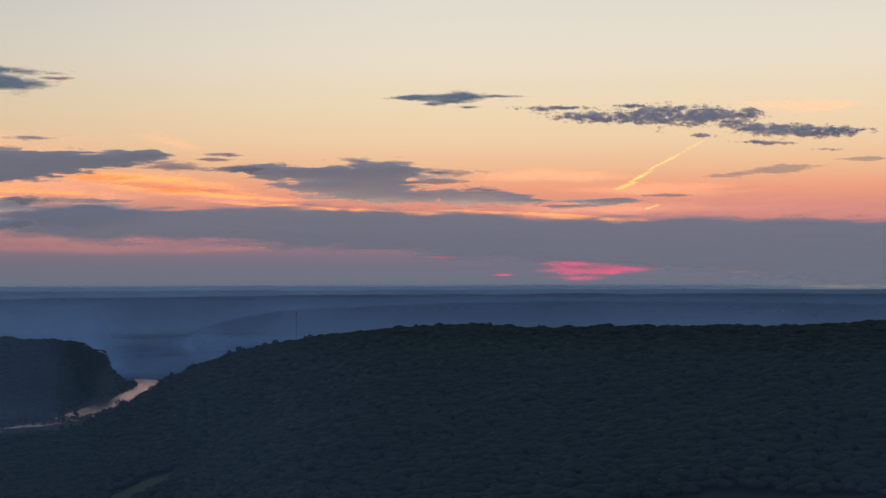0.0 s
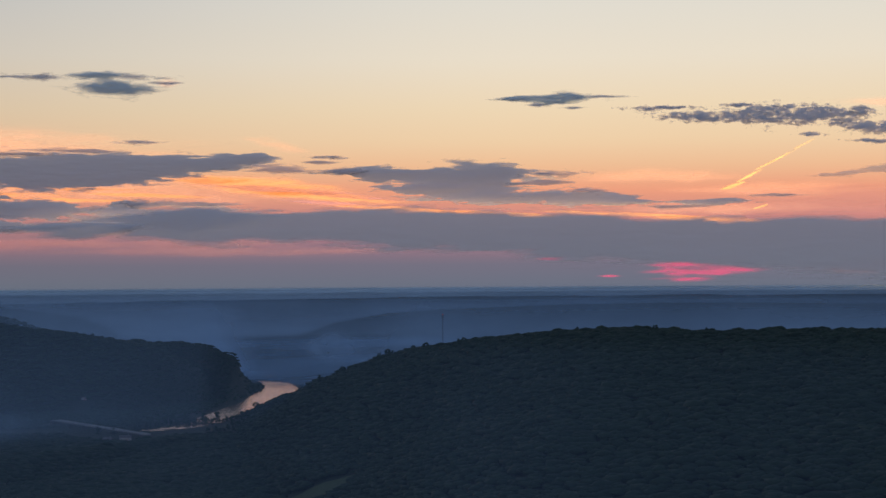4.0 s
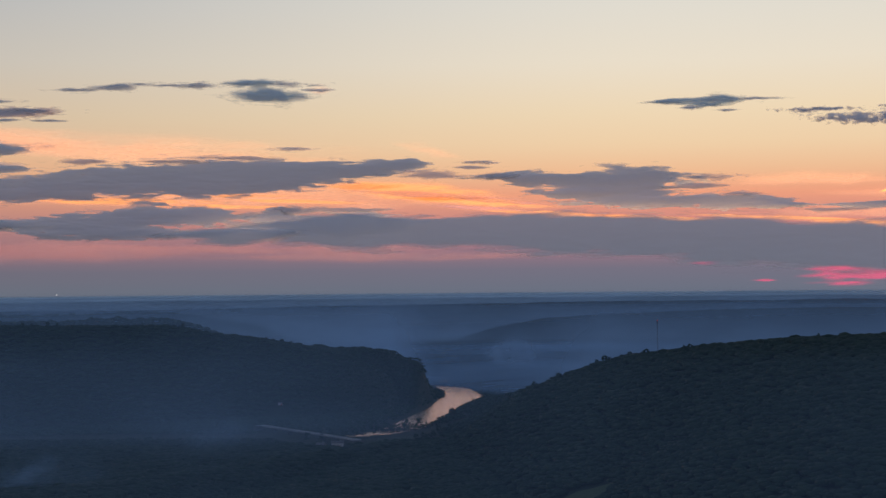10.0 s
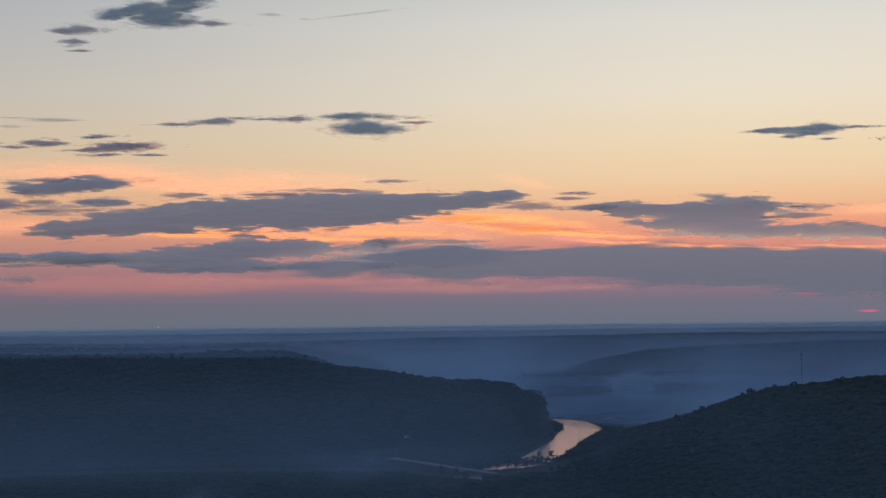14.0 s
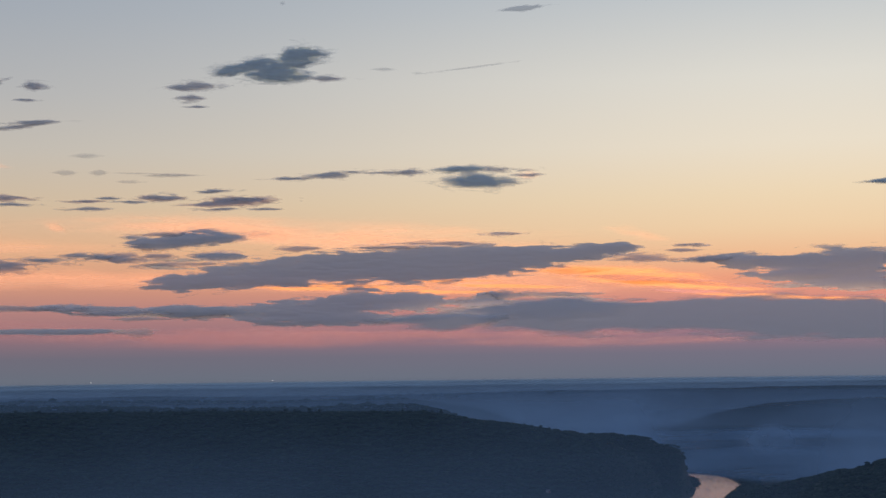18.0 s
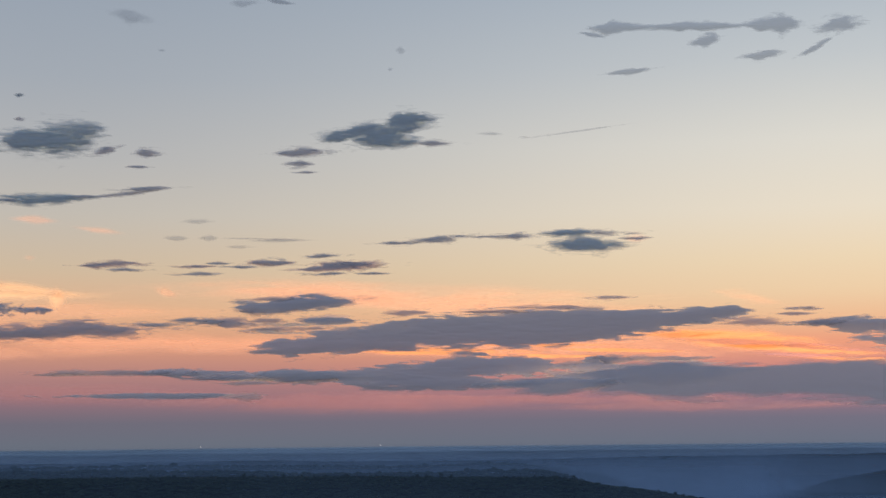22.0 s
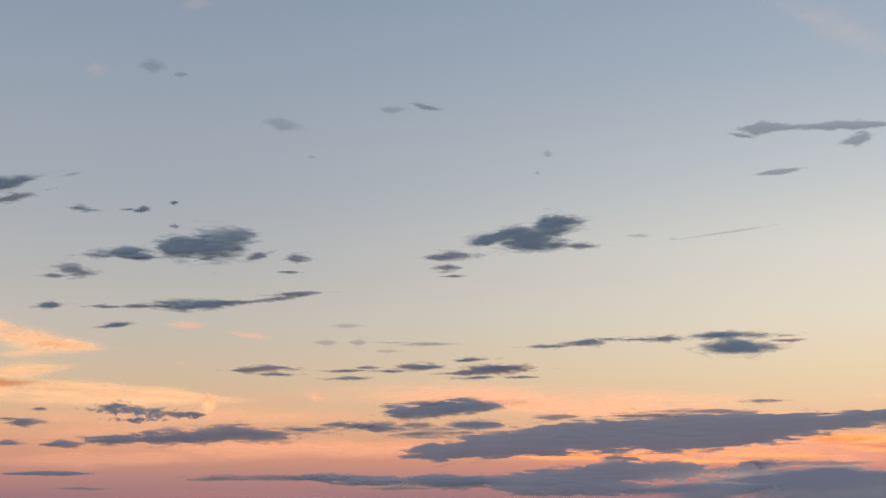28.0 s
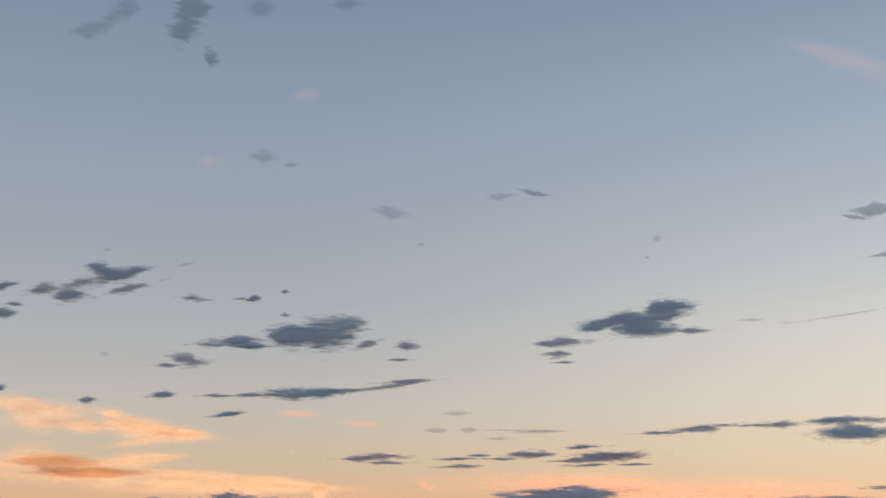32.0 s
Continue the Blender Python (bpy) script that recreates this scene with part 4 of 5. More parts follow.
mid_cloud(35.64, 6.21, [(0, 0, 1.34, 0.11, 0.01), (-1.02, -0.11, 0.61, 0.08, 0.01)], wisps=[(0.2, -0.22, 0.86, 0.05, 0.01)], label="thin broken dark streak in a yellow sky")
mid_cloud(32.97, 6.14, [(0, 0, 0.95, 0.06, 0.01)], wisps=[(0.17, -0.27, 0.82, 0.05, 0.01), (0.83, 0.12, 0.41, 0.04, 0.01)], label="thin broken dark streaks in a yellow sky")
mid_cloud(30.37, 6.29, [(0, 0, 1.08, 0.09, 0)], wisps=[(-0.93, -0.14, 0.62, 0.05, 0), (1.97, 0.27, 0.75, 0.05, 0.04)], label="thin broken dark streak in a yellow sky")
mid_cloud(27.25, 6.23, [(0, 0, 1.41, 0.15, 0), (-1.14, -0.14, 0.62, 0.07, 0)], wisps=[(-0.72, -0.31, 0.91, 0.05, 0), (0.83, -0.31, 0.58, 0.04, -0.01)], label="flat dark streak of cloud in a yellow sky")
mid_cloud(29.12, 4.79, [(0, 0, 1.82, 0.25, 0.09), (-1.45, -0.29, 0.91, 0.15, 0)], wisps=[(-2.01, 0.06, 0.66, 0.07, -0.05), (1.13, 0.22, 0.87, 0.08, 0)], label="dark slanting streak of cloud above the bank")
mottled_cloud(39.83, 4.56, [(-1.29, 0.18, 1.02, 0.19, 0.02), (0, 0, 1.5, 0.19, -0.02), (1.39, -0.04, 0.76, 0.11, 0.01)], wisps=[(-0.58, -0.23, 1.02, 0.08, 0.01)], label="flat mottled grey cloud streak over orange cirrus")
mid_cloud(44.26, 4.16, [(0, 0, 0.84, 0.13, 0.02)], wisps=[(-0.61, 0.12, 0.45, 0.05, 0.02), (0.51, 0.48, 0.34, 0.04, 0.02)], label="flat grey cloud streak over orange cirrus")
mid_cloud(36.71, 3.83, [(0, 0, 2.72, 0.27, 0.01), (-2.5, -0.16, 2.28, 0.21, 0.01), (-4.46, -0.28, 1.56, 0.15, 0.01), (-6.2, -0.42, 0.85, 0.11, 0.01)], wisps=[(2.43, 0.2, 1.18, 0.08, 0), (3.55, 0.36, 0.74, 0.08, 0), (-8.01, -0.4, 0.6, 0.08, 0.01)], label="long flat slate-grey streak over the sunset glow")
mid_cloud(31.67, 4.07, [(0, 0, 1.19, 0.19, 0)], wisps=[(-0.82, 0.08, 0.49, 0.11, 0)], label="flat slate-grey streak over the sunset glow")
mid_cloud(28.23, 4.23, [(0, 0, 1.28, 0.15, 0)], wisps=[(-1.1, -0.18, 1.11, 0.08, 0), (-2.13, -0.42, 0.91, 0.08, 0), (-1.41, -0.5, 1.24, 0.04, 0)], label="flat slate-grey streaks over the sunset glow")
mid_cloud(17.47, 4.93, [(0, 0, 0.8, 0.06, -0.01)], label="small thin grey streak of cloud")
mid_cloud(10.43, 4.39, [(0, 0, 0.63, 0.04, -0.02)], label="small thin grey streak of cloud")
mid_cloud(17.7, 4.95, [(0, 0, 0.83, 0.07, 0.02)], label="small thin grey streak of cloud")
mid_cloud(10.79, 4.43, [(0, 0, 0.79, 0.05, 0.01)], label="small thin grey streak of cloud")
bank_cloud(21.14, 3.88, [(0, 0, 3.93, 0.55, 0), (-3.29, -0.2, 3.67, 0.46, 0), (-6.32, -0.55, 2.4, 0.32, 0), (-8.5, -0.68, 1.25, 0.27, 0), (2.92, 0.1, 3.14, 0.42, -0.01), (5.02, 0.33, 2.31, 0.23, -0.01), (6.7, 0.38, 1.47, 0.23, 0.01), (7.65, 0.51, 0.71, 0.17, -0.01)], wisps=[(8.59, 0.08, 1.3, 0.15, -0.01), (1.25, 0.73, 1.87, 0.08, 0), (-0.82, 0.61, 1.24, 0.06, 0), (-4.1, 0.59, 1.01, 0.08, 0), (10.06, 0.35, 0.84, 0.05, -0.02)], label="long slate-grey cloud bank with a scalloped top")
bank_cloud(5.54, 3.65, [(0, 0, 2.83, 0.38, 0), (1.26, 0.2, 1.01, 0.27, 0), (-3.14, 0.19, 2.29, 0.19, 0), (-1.37, -0.42, 1.99, 0.21, 0), (1.25, -0.74, 2.94, 0.25, 0), (3.98, -0.81, 1.99, 0.25, -0.01), (5.76, -0.99, 1.3, 0.11, -0.01)], wisps=[(3.46, 0.07, 1.09, 0.08, -0.01), (-4.6, 0.24, 0.83, 0.11, 0), (4.41, -0.54, 0.84, 0.06, -0.01), (2.73, -0.24, 1.05, 0.08, 0)], label="flat-topped slate-grey cloud bank glowing underneath")
bank_cloud(-3.37, 2.63, [(0, 0, 1.49, 0.11, -0.01)], wisps=[(-1.46, -0.15, 1.33, 0.06, -0.01), (2.37, 0.21, 1.02, 0.04, -0.01)], label="thin grey cloud streak beside the glowing bank")
bank_cloud(28.97, 4.79, [(0, 0, 1.73, 0.23, 0.05), (-1.47, -0.14, 1.17, 0.19, 0.01)], wisps=[(-1.08, 0.19, 0.98, 0.06, 0.01)], label="flat grey cloud streak above the main bank")
bank_cloud(28.17, 4.18, [(0, 0, 1.23, 0.13, 0.01)], wisps=[(-1.44, -0.27, 1.37, 0.08, 0.01), (-2.26, 0.01, 0.82, 0.08, 0.01)], label="flat grey cloud streaks above the main bank")
bank_cloud(23.01, 2.35, [(0, 0, 2.47, 0.46, 0), (2.07, 0.11, 1.58, 0.25, -0.01), (-2.75, -0.22, 2.33, 0.29, 0), (-1.02, -0.49, 3.37, 0.21, -0.01), (-6.25, -0.15, 1.87, 0.17, 0)], wisps=[(-8.39, -0.25, 1.16, 0.08, 0), (2.69, -0.5, 1.25, 0.11, -0.01)], label="grey-violet cloud bank low over the horizon")
bank_cloud(18.18, 2.65, [(0, 0, 0.71, 0.17, -0.01)], wisps=[(2.16, 0.03, 1.99, 0.07, -0.01), (-0.88, -0.14, 0.92, 0.08, -0.01), (-1.3, -0.49, 0.83, 0.11, -0.01)], label="ragged grey puffs between two cloud banks")
bank_cloud(29.54, 2.14, [(0, 0, 3.39, 0.21, 0), (-3.27, 0.11, 2.64, 0.13, 0)], wisps=[(-6.39, 0.16, 2.58, 0.08, 0), (-8.07, 0.09, 1.18, 0.06, 0), (-1.64, -0.24, 1.23, 0.05, 0)], label="long thin grey-violet streak low over the horizon")
bank_cloud(34.42, 1.45, [(0, 0, 3.41, 0.09, 0)], wisps=[(3.45, -0.04, 0.94, 0.11, 0)], label="faint grey-violet streak low over the horizon")
bank_cloud(43.29, 2.41, [(0, 0, 1.72, 0.06, 0.01)], wisps=[(0.98, -0.52, 0.85, 0.04, 0)], label="faint grey-violet streak low over the horizon")
low_cloud(-5.13, 1.23, [(-20.19, 0.71, 5.24, 0.46, 0), (-13.18, 0.61, 5.84, 0.53, 0), (-6.67, 0.35, 6.28, 0.59, 0), (0, 0, 6.55, 0.63, -0.01), (6.04, -0.21, 5.88, 0.69, -0.01), (7.01, -0.62, 8.14, 0.46, -0.01), (11.76, -0.26, 4.79, 0.76, -0.01)], wisps=[(-25.15, 0.6, 2.13, 0.19, 0.01)], label="broad flat grey cloud bank lying over the whole horizon")
bank_cloud(15.63, 2.11, [(-2.48, 0.25, 1.23, 0.25, 0), (0, 0, 3.32, 0.38, 0)], wisps=[(-1.96, 0.56, 0.74, 0.13, 0)], label="grey-violet cloud shelf under the glowing gap")
rose_sun_patch(-2.72, 0.07, [(-0.51, 0.26, 1.21, 0.13, 0), (0, 0, 1.66, 0.17, 0), (-0.31, -0.25, 1.08, 0.11, 0), (1.25, 0.1, 1.36, 0.11, 0)], label="rose-red tinted sheet standing for low sun through a cloud gap")
rose_sun_patch(2.3, 0.59, [(0, 0, 0.63, 0.05, 0)], label="small rose-red tinted sheet beside the sun patch")
rose_sun_patch(0.3, -0.06, [(0, 0, 0.42, 0.04, 0)], label="small rose-red tinted sheet beside the sun patch")
pink_cloud(-8.75, 0.22, [(0, 0, 2.21, 0.21, 0)], label="faint pink streak low over the horizon")
pink_cloud(14.08, 0.94, [(0, 0, 6.69, 0.19, 0)], label="faint pink streak low over the horizon")
pink_cloud(25.87, 1.25, [(0, 0, 6.64, 0.32, -0.01)], wisps=[(7.64, 0, 6.25, 0.19, -0.01)], label="soft pink band low over the horizon")
pink_cloud(28.29, 1.15, [(0, 0, 8.6, 0.34, -0.01)], wisps=[(-9.49, 0.44, 5.07, 0.34, 0)], label="soft rose band low over the horizon")
ember_cloud(13.17, 3.34, [(0, 0, 3.14, 0.32, -0.05)], wisps=[(2.51, -0.41, 2.5, 0.15, -0.07), (-2.1, 0.23, 1.47, 0.15, -0.01)], label="bright orange tinted sheet for the glow in a cloud gap")
ember_cloud(24.24, 3.04, [(0, 0, 4.28, 0.13, -0.01)], wisps=[(4.34, 0.19, 2.5, 0.08, -0.01)], label="orange sunlit streak under the bank")
ember_cloud(4.05, 2.26, [(0, 0, 3.24, 0.08, -0.05)], wisps=[(-4.11, 0.23, 3.11, 0.08, -0.06)], label="orange-red tinted sheet laid along a bank as its sunlit edge")
ember_cloud(20.31, 2.82, [(0, 0, 3.12, 0.08, -0.01)], wisps=[(2.72, 0.19, 2.51, 0.08, -0.03)], label="orange sunlit streak between the banks")
ember_cloud(-3.56, 1.97, [(0, 0, 2.48, 0.11, -0.05)], wisps=[(-3.65, 0.27, 2.72, 0.08, -0.05)], label="red-orange tinted sheet added as the sunlit cloud edge over the sun")
ember_cloud(-10.16, 1.68, [(0, 0, 1.78, 0.06, -0.01)], label="red-orange tinted sheet added as the sunlit cloud edge over the sun")
ember_cloud(22.8, 2.35, [(0, 0, 0.33, 0.04, 0)], label="small orange tinted sheet added as a bright gap in the cloud")
ember_cloud(21.73, 2.34, [(0, 0, 0.17, 0.04, -0.01)], label="small orange tinted sheet added as a bright gap in the cloud")
# tinted sheet laid on as the sunlit end of a cloud
glow_cloud(16.62, 7.15, [(0, 0, 0.5, 0.17, -0.01)], label="small orange tinted sheet added as the lit tip of a grey cloud")
ember_cloud(47.23, 5.82, [(0, 0, 1.62, 0.27, -0.01)], wisps=[(1.26, -0.32, 1.92, 0.19, 0.02)], label="red-orange glowing core of a cirrus fan")
glow_cloud(22.37, 4.68, [(0, 0, 6.57, 0.42, -0.03)], wisps=[(-4.88, 0.45, 3.79, 0.34, -0.02)], label="smooth orange cirrus veil above the bank")
glow_cloud(16.54, 3.08, [(0, 0, 6.27, 0.46, -0.01)], wisps=[(-7.68, 0.04, 6.71, 0.29, 0)], label="smooth orange cirrus veil under the bank")
glow_cloud(12.73, 4.89, [(0, 0, 1.25, 0.21, -0.21)], label="faint orange curl of cirrus")
glow_cloud(-3.62, 2.4, [(0, 0, 5.37, 0.25, -0.01)], wisps=[(2.47, 0.66, 3.87, 0.25, -0.01), (-2.49, 1.19, 3.13, 0.27, -0.01)], label="broad soft orange veil beside the contrail")
glow_cloud(-10.55, 6.02, [(0, 0, 2.56, 0.23, -0.03)], label="soft peach veil in the yellow sky")
glow_cloud(-2.84, 3.55, [(0, 0, 0.67, 0.17, 0.29)], label="yellow curl of cirrus beside the contrail")
pink_cloud(-8.77, 2.61, [(0, 0, 4.4, 0.5, -0.01)], wisps=[(3.36, -0.39, 3.11, 0.34, -0.01)], label="smooth pinkish-mauve veil above the bank")
fan_cloud(43.72, 7.08, [(0, 0, 1.83, 0.29, -0.07)], wisps=[(-0.64, -0.51, 1.14, 0.17, 0.14), (1.07, -0.16, 0.87, 0.19, -0.02)], label="orange fan of cirrus with curled edges")
fan_cloud(42.38, 5.41, [(0, 0, 3.3, 0.21, -0.01)], wisps=[(3.15, -0.16, 2.19, 0.19, -0.09), (-1.85, 0.57, 1.42, 0.19, 0.11), (4.6, -0.56, 0.32, 0.38, 0.01)], label="orange fan of cirrus with curled edges")
glow_cloud(38.19, 4.4, [(0, 0, 6.77, 0.42, 0.01)], wisps=[(-3.72, -0.64, 4.65, 0.38, 0.01)], label="broad soft orange cirrus veil")
fan_cloud(47.45, 7.37, [(0, 0, 1.89, 0.5, 0.14)], wisps=[(-1.07, 0.4, 1.5, 0.34, 0.04), (1.26, -0.29, 1.16, 0.25, -0.07)], label="bright orange fan of cirrus with curled edges")
fan_cloud(44.22, 7, [(0, 0, 1.87, 0.44, -0.12)], wisps=[(1.39, -0.16, 1.39, 0.21, -0.03), (-0.8, 0.45, 0.89, 0.25, -0.27)], label="bright orange fan of cirrus with curled edges")
fan_cloud(47.63, 5.67, [(0, 0, 2.84, 0.67, -0.02)], wisps=[(3.09, -0.41, 4.27, 0.38, -0.03), (6.84, -0.66, 3.98, 0.29, 0.01), (3.25, 0.28, 1.75, 0.29, 0.1)], label="broad orange fan of cirrus with curled edges")
glow_cloud(37.77, 5.04, [(0, 0, 0.29, 0.25, -0.48)], label="small peach curl of cirrus")
glow_cloud(33.92, 5.18, [(0, 0, 0.41, 0.15, -0.29)], label="small peach curl of cirrus")
glow_cloud(38.61, 7.72, [(0, 0, 0.81, 0.13, -0.03)], label="small peach wisp of cirrus")
glow_cloud(36.35, 7.39, [(0, 0, 0.86, 0.11, -0.11)], label="small peach wisp of cirrus")
glow_cloud(38.78, 6.35, [(0, 0, 0.24, 0.08, 0.01)], label="small peach wisp of cirrus")
glow_cloud(29.51, 5.28, [(0, 0, 6.58, 0.42, 0)], wisps=[(7.08, -0.33, 5.82, 0.42, -0.01)], label="soft peach veil over the broken streaks")
glow_cloud(34.8, 3.31, [(0, 0, 8.77, 0.38, 0)], wisps=[(10.28, -0.05, 6.63, 0.34, -0.01)], label="smooth orange veil low over the banks")
glow_cloud(42.08, 2.93, [(0, 0, 7.7, 0.29, 0.01)], wisps=[(8.98, 0.45, 6.52, 0.21, 0)], label="smooth orange veil low over the banks")
faint_cloud(38.72, 19.21, [(0, 0, 0.57, 0.25, 0.05)], label="tiny pale pink wisp high in the sky")
faint_cloud(42.27, 16.64, [(0, 0, 0.48, 0.21, 0.06)], label="tiny pale pink wisp high in the sky")
faint_cloud(18.09, 20.25, [(0, 0, 2.31, 0.42, -0.34)], label="broad pale pink veil high in the sky")
faint_cloud(14.53, 18.26, [(0, 0, 2.69, 0.63, -0.49)], label="broad pale pink veil high in the sky")
trail_cloud(-4.2, 3.19, [(0.6, 0.36, 0.45, 0.03, 0.49), (0, 0, 0.41, 0.06, 0.29), (1.53, 0.91, 0.82, 0.02, 0.49), (2.39, 1.38, 0.49, 0.01, 0.48)], label="bright yellow slanting contrail with a frayed end")
trail_cloud(-5.15, 2.41, [(0, 0, 0.37, 0.02, 0.29)], label="small yellow scrap of contrail")
veil_cloud(12.75, 3.23, [(0, 0, 3.14, 0.11, -0.06)], wisps=[(2.72, -0.27, 1.88, 0.08, -0.08)], label="dull red streak across the bright gap")
veil_cloud(10.56, 2.7, [(0, 0, 2.42, 0.08, -0.07)], label="dull red streak across the bright gap")


# ---- sheets of mist and added distance haze between the ridges ----


def mist(label, radius, a0, a1, low, high, strength, fade, seed, patchy=0.3, soft=6.0, mat=MIST_AND_HAZE, ends=4.0, foot=14.0, drift=0.0):
    """A long curtain along an arc, thinning upwards: a blue sheet that stands in for distance haze, and holds valley
    mist.
    """
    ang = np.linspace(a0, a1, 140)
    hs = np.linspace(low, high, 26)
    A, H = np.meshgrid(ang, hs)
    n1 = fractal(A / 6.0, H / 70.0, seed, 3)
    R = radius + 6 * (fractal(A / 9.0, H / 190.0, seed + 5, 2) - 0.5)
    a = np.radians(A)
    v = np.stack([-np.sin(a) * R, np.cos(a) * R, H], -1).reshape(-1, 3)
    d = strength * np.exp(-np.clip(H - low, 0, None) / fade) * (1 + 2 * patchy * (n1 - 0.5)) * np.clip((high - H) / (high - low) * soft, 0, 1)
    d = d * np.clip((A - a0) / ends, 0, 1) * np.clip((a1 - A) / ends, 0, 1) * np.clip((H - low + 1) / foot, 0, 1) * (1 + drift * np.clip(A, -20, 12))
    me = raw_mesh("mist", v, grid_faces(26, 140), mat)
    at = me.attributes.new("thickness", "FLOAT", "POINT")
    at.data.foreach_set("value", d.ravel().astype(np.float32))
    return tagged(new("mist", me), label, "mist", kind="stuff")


mist("faint blue sheet of added air haze over the near hillside", 600, -40, 56, -2, 168, 0.235, 900, 6, 0.1, drift=0.010)
mist("thin blue sheet of added air haze over the valley woods", 1450, 12.5, 56, -2, 95, 0.22, 160, 12, 0.3, 2.0, ends=3.0, foot=25.0)
mist("thin blue sheet of added air haze beside the river", 1560, 3.5, 12.6, -2, 110, 0.24, 120, 13, 0.2, 2.0, ends=2.0, foot=40.0)
mist("thin blue sheet of added air haze before the valley hill", 1600, 11.5, 56, -2, 166, 0.31, 500, 9, 0.2, 8.0, ends=1.3, foot=25.0)
mist("thin blue sheet of added air haze behind the valley hill", 2290, 16.5, 56, -2, 166, 0.40, 500, 14, 0.2, 5.0, ends=2.0)
mist("blue sheet of added air haze and mist behind the near ridge", 2330, -34, 10.0, -2, 164, 0.68, 250, 2, 0.2, 4.0)
mist("blue sheet of valley mist and added air haze", 2640, 11.9, 56, -2, 162, 1.25, 115, 3, 0.25, 3.5, ends=2.0, foot=4.0)
mist("blue sheet of mist and added air haze before the wooded ridge", 3640, -34, 20, -2, 158, 0.75, 110, 15, 0.25, 3.0, ends=2.0, foot=40.0)
mist("blue sheet of mist and added air haze between wooded ridges", 4050, -34, 56, -2, 150, 0.58, 300, 4, 0.15, 3.5, foot=30.0)
mist("pale blue sheet of added air haze before the far ridge", 4486, -34, 56, 30, 145, 0.62, 900, 5, 0.15, 6.0, HAZE)
mist("pale blue sheet of added air haze before the last ridge", 4628, -34, 56, 60, 141, 0.85, 900, 7, 0.1, 14.0, FARHAZE)

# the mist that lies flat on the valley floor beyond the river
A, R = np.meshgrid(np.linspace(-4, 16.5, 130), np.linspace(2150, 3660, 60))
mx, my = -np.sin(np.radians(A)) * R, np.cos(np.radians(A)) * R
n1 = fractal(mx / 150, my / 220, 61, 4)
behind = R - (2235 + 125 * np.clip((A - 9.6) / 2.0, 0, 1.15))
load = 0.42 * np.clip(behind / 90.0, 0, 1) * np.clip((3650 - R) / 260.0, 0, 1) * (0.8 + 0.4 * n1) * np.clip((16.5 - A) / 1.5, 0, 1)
me = raw_mesh("mist_layer", np.stack([mx.ravel(), my.ravel(), (3.6 + 1.5 * n1 + 0.022 * np.clip(behind, 0, None)).ravel()], 1), grid_faces(60, 130), MIST_AND_HAZE)
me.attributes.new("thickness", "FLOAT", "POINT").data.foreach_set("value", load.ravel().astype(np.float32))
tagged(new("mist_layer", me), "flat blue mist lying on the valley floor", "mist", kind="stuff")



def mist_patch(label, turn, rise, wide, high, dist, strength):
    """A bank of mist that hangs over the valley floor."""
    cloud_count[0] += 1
    ob = vapour_sheet("mist_patch", MIST_AND_HAZE, turn, rise, [(0, 0, wide, high, 0), (-0.4 * wide, -0.3 * high, 0.6 * wide, 0.7 * high, 0)], 900 + cloud_count[0], alt=dist - SHELL, puff=0.8, streak=1.3, ragged=0.8, soft=True, bulge=6.0)
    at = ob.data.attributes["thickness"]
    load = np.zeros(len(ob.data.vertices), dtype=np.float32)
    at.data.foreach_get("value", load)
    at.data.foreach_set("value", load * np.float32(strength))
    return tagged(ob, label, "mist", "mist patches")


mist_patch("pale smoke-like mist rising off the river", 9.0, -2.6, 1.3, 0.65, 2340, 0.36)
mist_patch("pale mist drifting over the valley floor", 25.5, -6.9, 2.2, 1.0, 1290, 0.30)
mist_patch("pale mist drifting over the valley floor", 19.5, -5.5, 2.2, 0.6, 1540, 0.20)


# ---- the bridge ----
def bridge(a, b, deck):
    a, b = Vector((*a, deck)), Vector((*b, deck))
    mid, run = (a + b) / 2, (b - a)
    ob = new("bridge")
    ob.matrix_world = Matrix.Translation(mid) @ pose(0, 0, 0, 0, 0, math.degrees(math.atan2(run.y, run.x)))
    tagged(ob, "long pale concrete road bridge on piers across the river", "bridge")
    ln = run.length
    bm = bmesh.new()
    box(bm, (ln, 9.5, 0.5), (0, 0, -0.25), bevel=0.08)
    part("deck", bm, CONCRETE, ob)
    bm = bmesh.new()
    box(bm, (ln, 7.6, 0.1), (0, 0, 0.054))
    part("roadway", bm, ASPHALT, ob, "grey asphalt roadway")
    for s in (-1, 1):
        bm = bmesh.new()
        box(bm, (ln, 0.4, 0.7), (0, s * 4.4, 0.36), bevel=0.05)
        part("parapet", bm, CONCRETE, ob)
        bm = bmesh.new()
        box(bm, (ln, 0.7, 1.4), (0, s * 2.6, -1.2), bevel=0.08)
        part("girder", bm, STEEL, ob, "steel girder")
    for i in range(-2, 3):
        bm = bmesh.new()
        box(bm, (1.4, 7.5, 1.0), (i * ln / 6, 0, -2.4), bevel=0.2)
        box(bm, (1.0, 5.5, deck - 1), (i * ln / 6, 0, -2.9 - (deck - 1) / 2 + 0.3), bevel=0.3)
        part("pier", bm, SHADED, ob, "concrete pier coloured dark for the shade under the deck")
    for s in (-1, 1):
        bm = bmesh.new()
        box(bm, (7, 11, deck + 4), (s * (ln / 2 + 2), 0, -deck / 2 - 2.6), bevel=0.2)
        part("abutment", bm, SHADED, ob, "concrete abutment coloured dark for the shade at the bridge end")


bridge(*BRIDGE, 9.0)


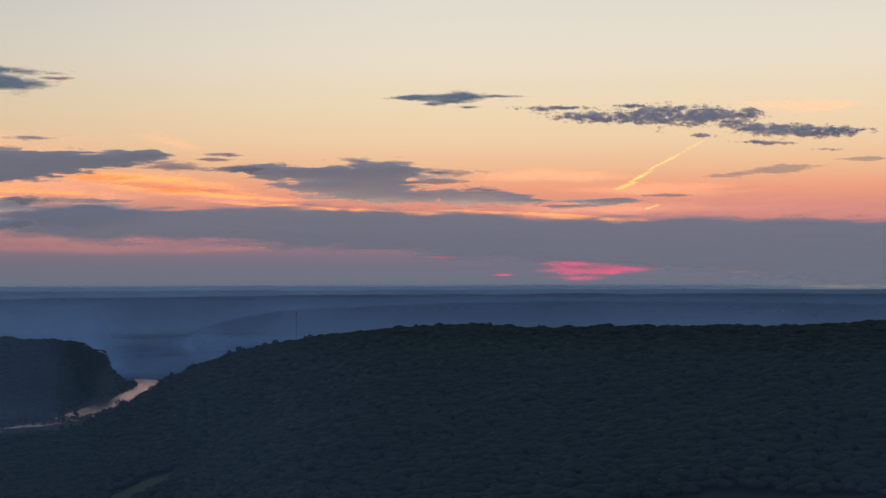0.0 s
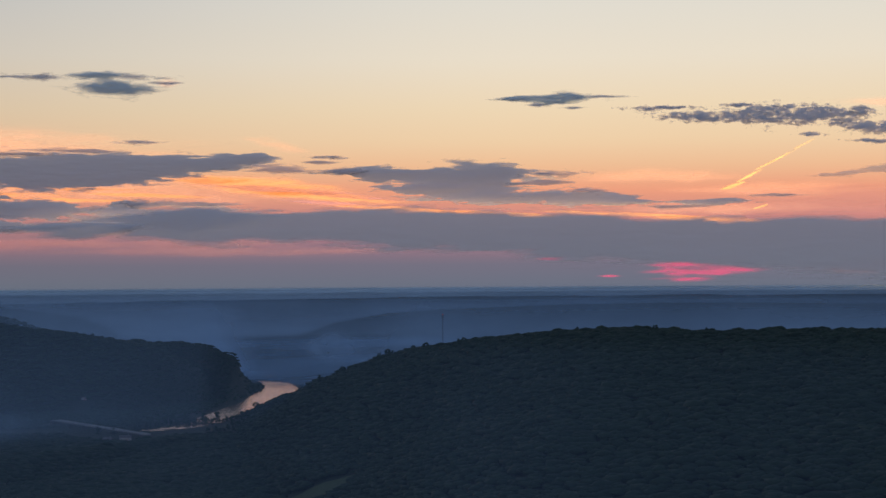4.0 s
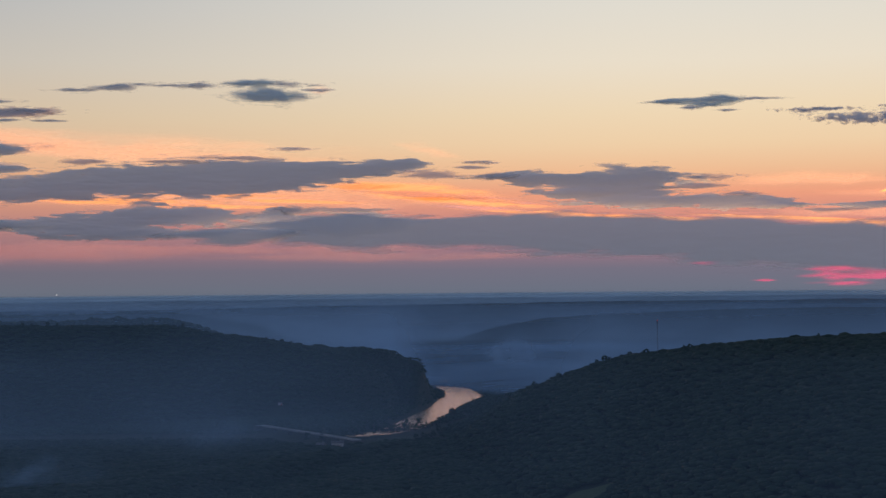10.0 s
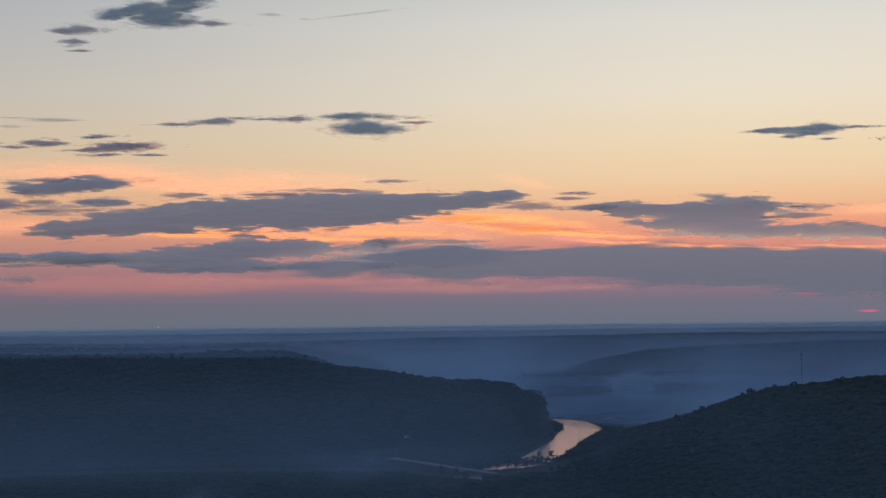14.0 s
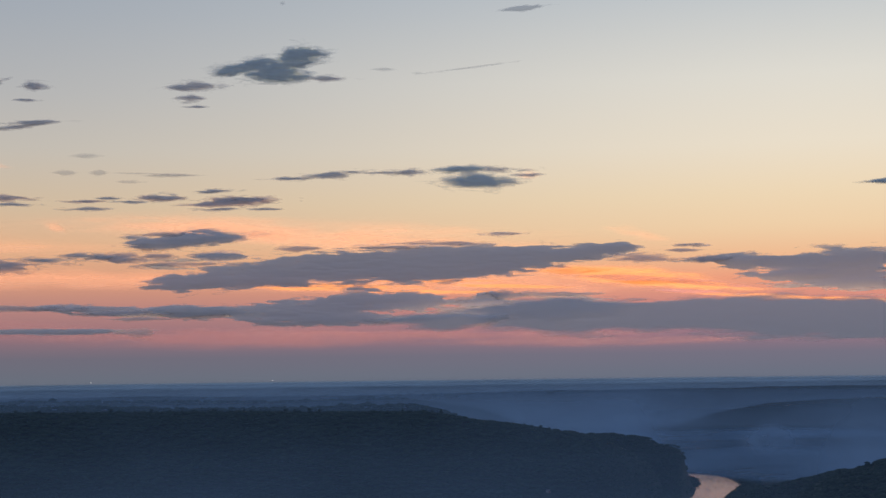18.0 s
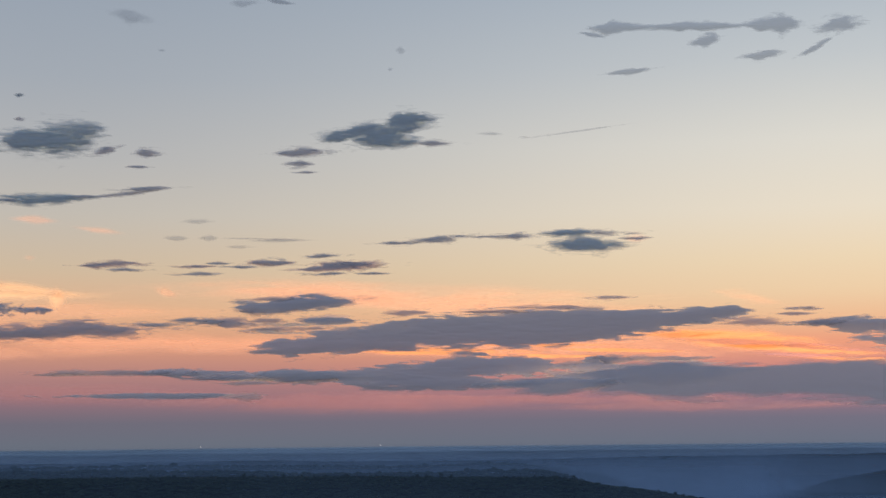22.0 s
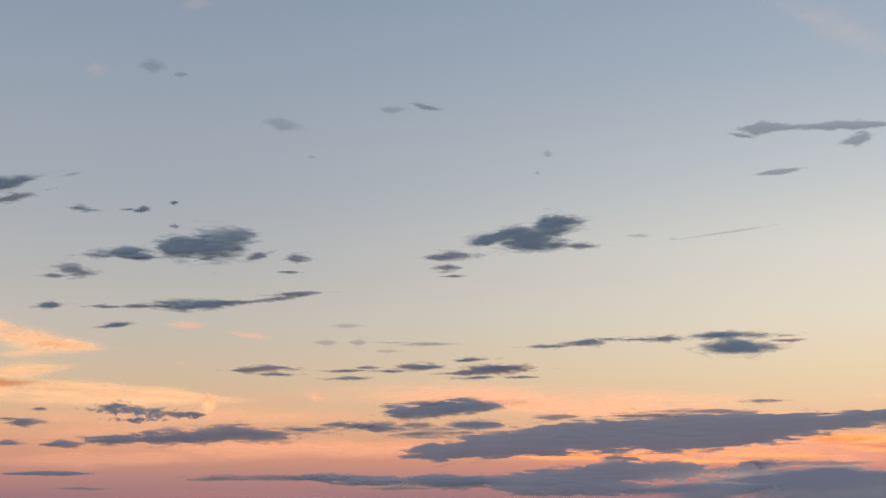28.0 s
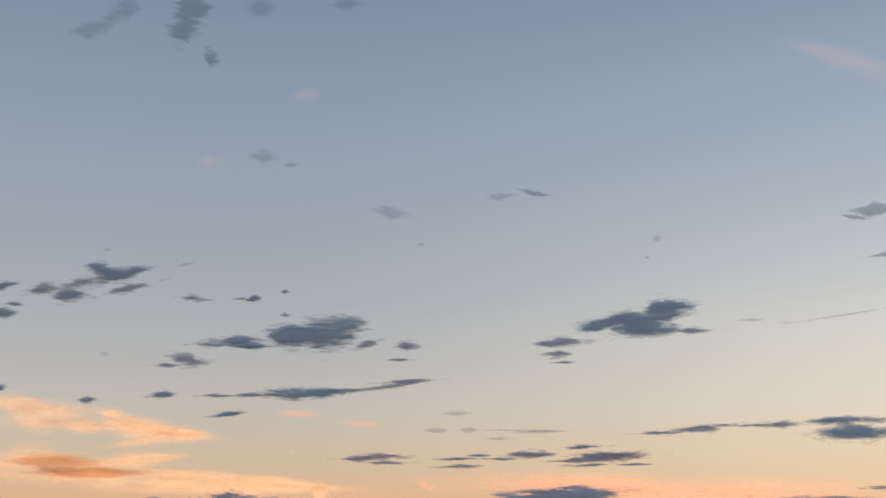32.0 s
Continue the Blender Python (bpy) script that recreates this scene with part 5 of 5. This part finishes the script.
# ---- the mast on the ridge ----
def mast(x, y, top):
    z0 = float(land(np.array([x]), np.array([y]))[0]) - 0.5
    h = top - z0
    ob = new("radio_mast")
    ob.location = (x, y, z0)
    tagged(ob, "slender steel lattice radio mast with a red beacon on top", "mast")
    corners = [(math.cos(q), math.sin(q)) for q in (0.5, 0.5 + 2 * math.pi / 3, 0.5 + 4 * math.pi / 3)]

    def width(k):
        return 0.9 - 0.5 * k

    n = 14
    for cx, cy in corners:
        bm = bmesh.new()
        rod(bm, (cx * width(0), cy * width(0), 0), (cx * width(1), cy * width(1), h), 0.08, 0.06)
        part("leg", bm, STEEL, ob)
    for i in range(n):
        k0, k1 = i / n, (i + 1) / n
        for j in range(3):
            p, q = corners[j], corners[(j + 1) % 3]
            bm = bmesh.new()
            rod(bm, (p[0] * width(k0), p[1] * width(k0), k0 * h), (q[0] * width(k1), q[1] * width(k1), k1 * h), 0.03, sides=4)
            rod(bm, (p[0] * width(k1), p[1] * width(k1), k1 * h), (q[0] * width(k1), q[1] * width(k1), k1 * h), 0.03, sides=4)
            part("brace", bm, STEEL, ob)
    bm = bmesh.new()
    bmesh.ops.create_cone(bm, cap_ends=True, segments=12, radius1=1.1, radius2=1.1, depth=0.25, matrix=Matrix.Translation((0, 0, h + 0.1)))
    part("platform", bm, STEEL, ob)
    for j in range(3):
        q = 0.5 + j * 2 * math.pi / 3 + 1.0
        bm = bmesh.new()
        box(bm, (0.35, 0.2, 2.2), (1.0 * math.cos(q), 1.0 * math.sin(q), h - 1.4), bevel=0.05)
        part("antenna", bm, STEEL, ob)
    bm = bmesh.new()
    bmesh.ops.create_uvsphere(bm, u_segments=12, v_segments=8, radius=1.0, matrix=Matrix.Translation((0, 0, h + 0.7)) @ Matrix.Diagonal((0.38, 0.38, 0.5, 1)))
    part("beacon", bm, BEACON, ob, "red glass beacon", smooth=True)


mast(-92, 1530, EYE - 41.5)


# ---- houses and far lights ----
def house(x, y, turn_deg, wide, deep, tall, label):
    z = float(land(np.array([x]), np.array([y]))[0])
    ob = new("house")
    ob.matrix_world = pose(x, y, z - 0.3, 0, 0, turn_deg)
    tagged(ob, label, "house")
    bm = bmesh.new()
    box(bm, (wide, deep, tall), (0, 0, tall / 2))
    part("wall", bm, SIDING, ob)
    bm = bmesh.new()
    rise_r = deep * 0.32
    vs = [bm.verts.new(c) for c in ((-wide / 2 - 0.4, -deep / 2 - 0.4, tall), (wide / 2 + 0.4, -deep / 2 - 0.4, tall), (wide / 2 + 0.4, deep / 2 + 0.4, tall), (-wide / 2 - 0.4, deep / 2 + 0.4, tall),
                                    (-wide / 2 - 0.4, 0, tall + rise_r), (wide / 2 + 0.4, 0, tall + rise_r))]
    for f in ((0, 1, 5, 4), (2, 3, 4, 5), (1, 2, 5), (3, 0, 4), (3, 2, 1, 0)):
        bm.faces.new([vs[i] for i in f])
    part("roof", bm, SHINGLE, ob, "grey shingle roof")
    for i in range(3):
        bm = bmesh.new()
        box(bm, (1.1, 0.12, 1.4), ((i - 1) * wide * 0.3, -deep / 2 - 0.05, tall * 0.55), bevel=0.02)
        part("window", bm, ASPHALT, ob, "dark window")
    bm = bmesh.new()
    box(bm, (1.0, 0.14, 2.1), (wide * 0.15, -deep / 2 - 0.06, 1.05), bevel=0.02)
    part("door", bm, REDPAINT, ob, "red-brown door")
    bm = bmesh.new()
    box(bm, (0.7, 0.7, 1.6), (wide * 0.25, 0.4, tall + rise_r + 0.2), bevel=0.04)
    part("chimney", bm, CONCRETE, ob)


house(-417, 1520, 20, 12, 7, 4, "small white house by the bridge end")
house(-431, 1508, -10, 9, 6, 3.6, "small white house by the bridge end")
house(-592, 1861, 25, 6, 4.5, 2.6, "pale house alone on the wooded valley hill")


def far_light(turn_deg, dist):
    p = compass(turn_deg, 0) * dist
    z = float(land(np.array([p.x]), np.array([p.y]))[0])
    ob = new("light_mast")
    ob.location = (p.x, p.y, z - 1)
    tagged(ob, "far mast with a small white light on the horizon", "mast", "far light masts")
    bm = bmesh.new()
    rod(bm, (0, 0, 0), (0, 0, 18), 0.35, 0.2)
    part("pole", bm, STEEL, ob)
    bm = bmesh.new()
    bmesh.ops.create_uvsphere(bm, u_segments=10, v_segments=6, radius=0.9, matrix=Matrix.Translation((0, 0, 19)))
    part("lamp", bm, LAMPGLASS, ob, "lit white lamp", smooth=True)


far_light(32.7, 4640)
far_light(26.2, 4640)
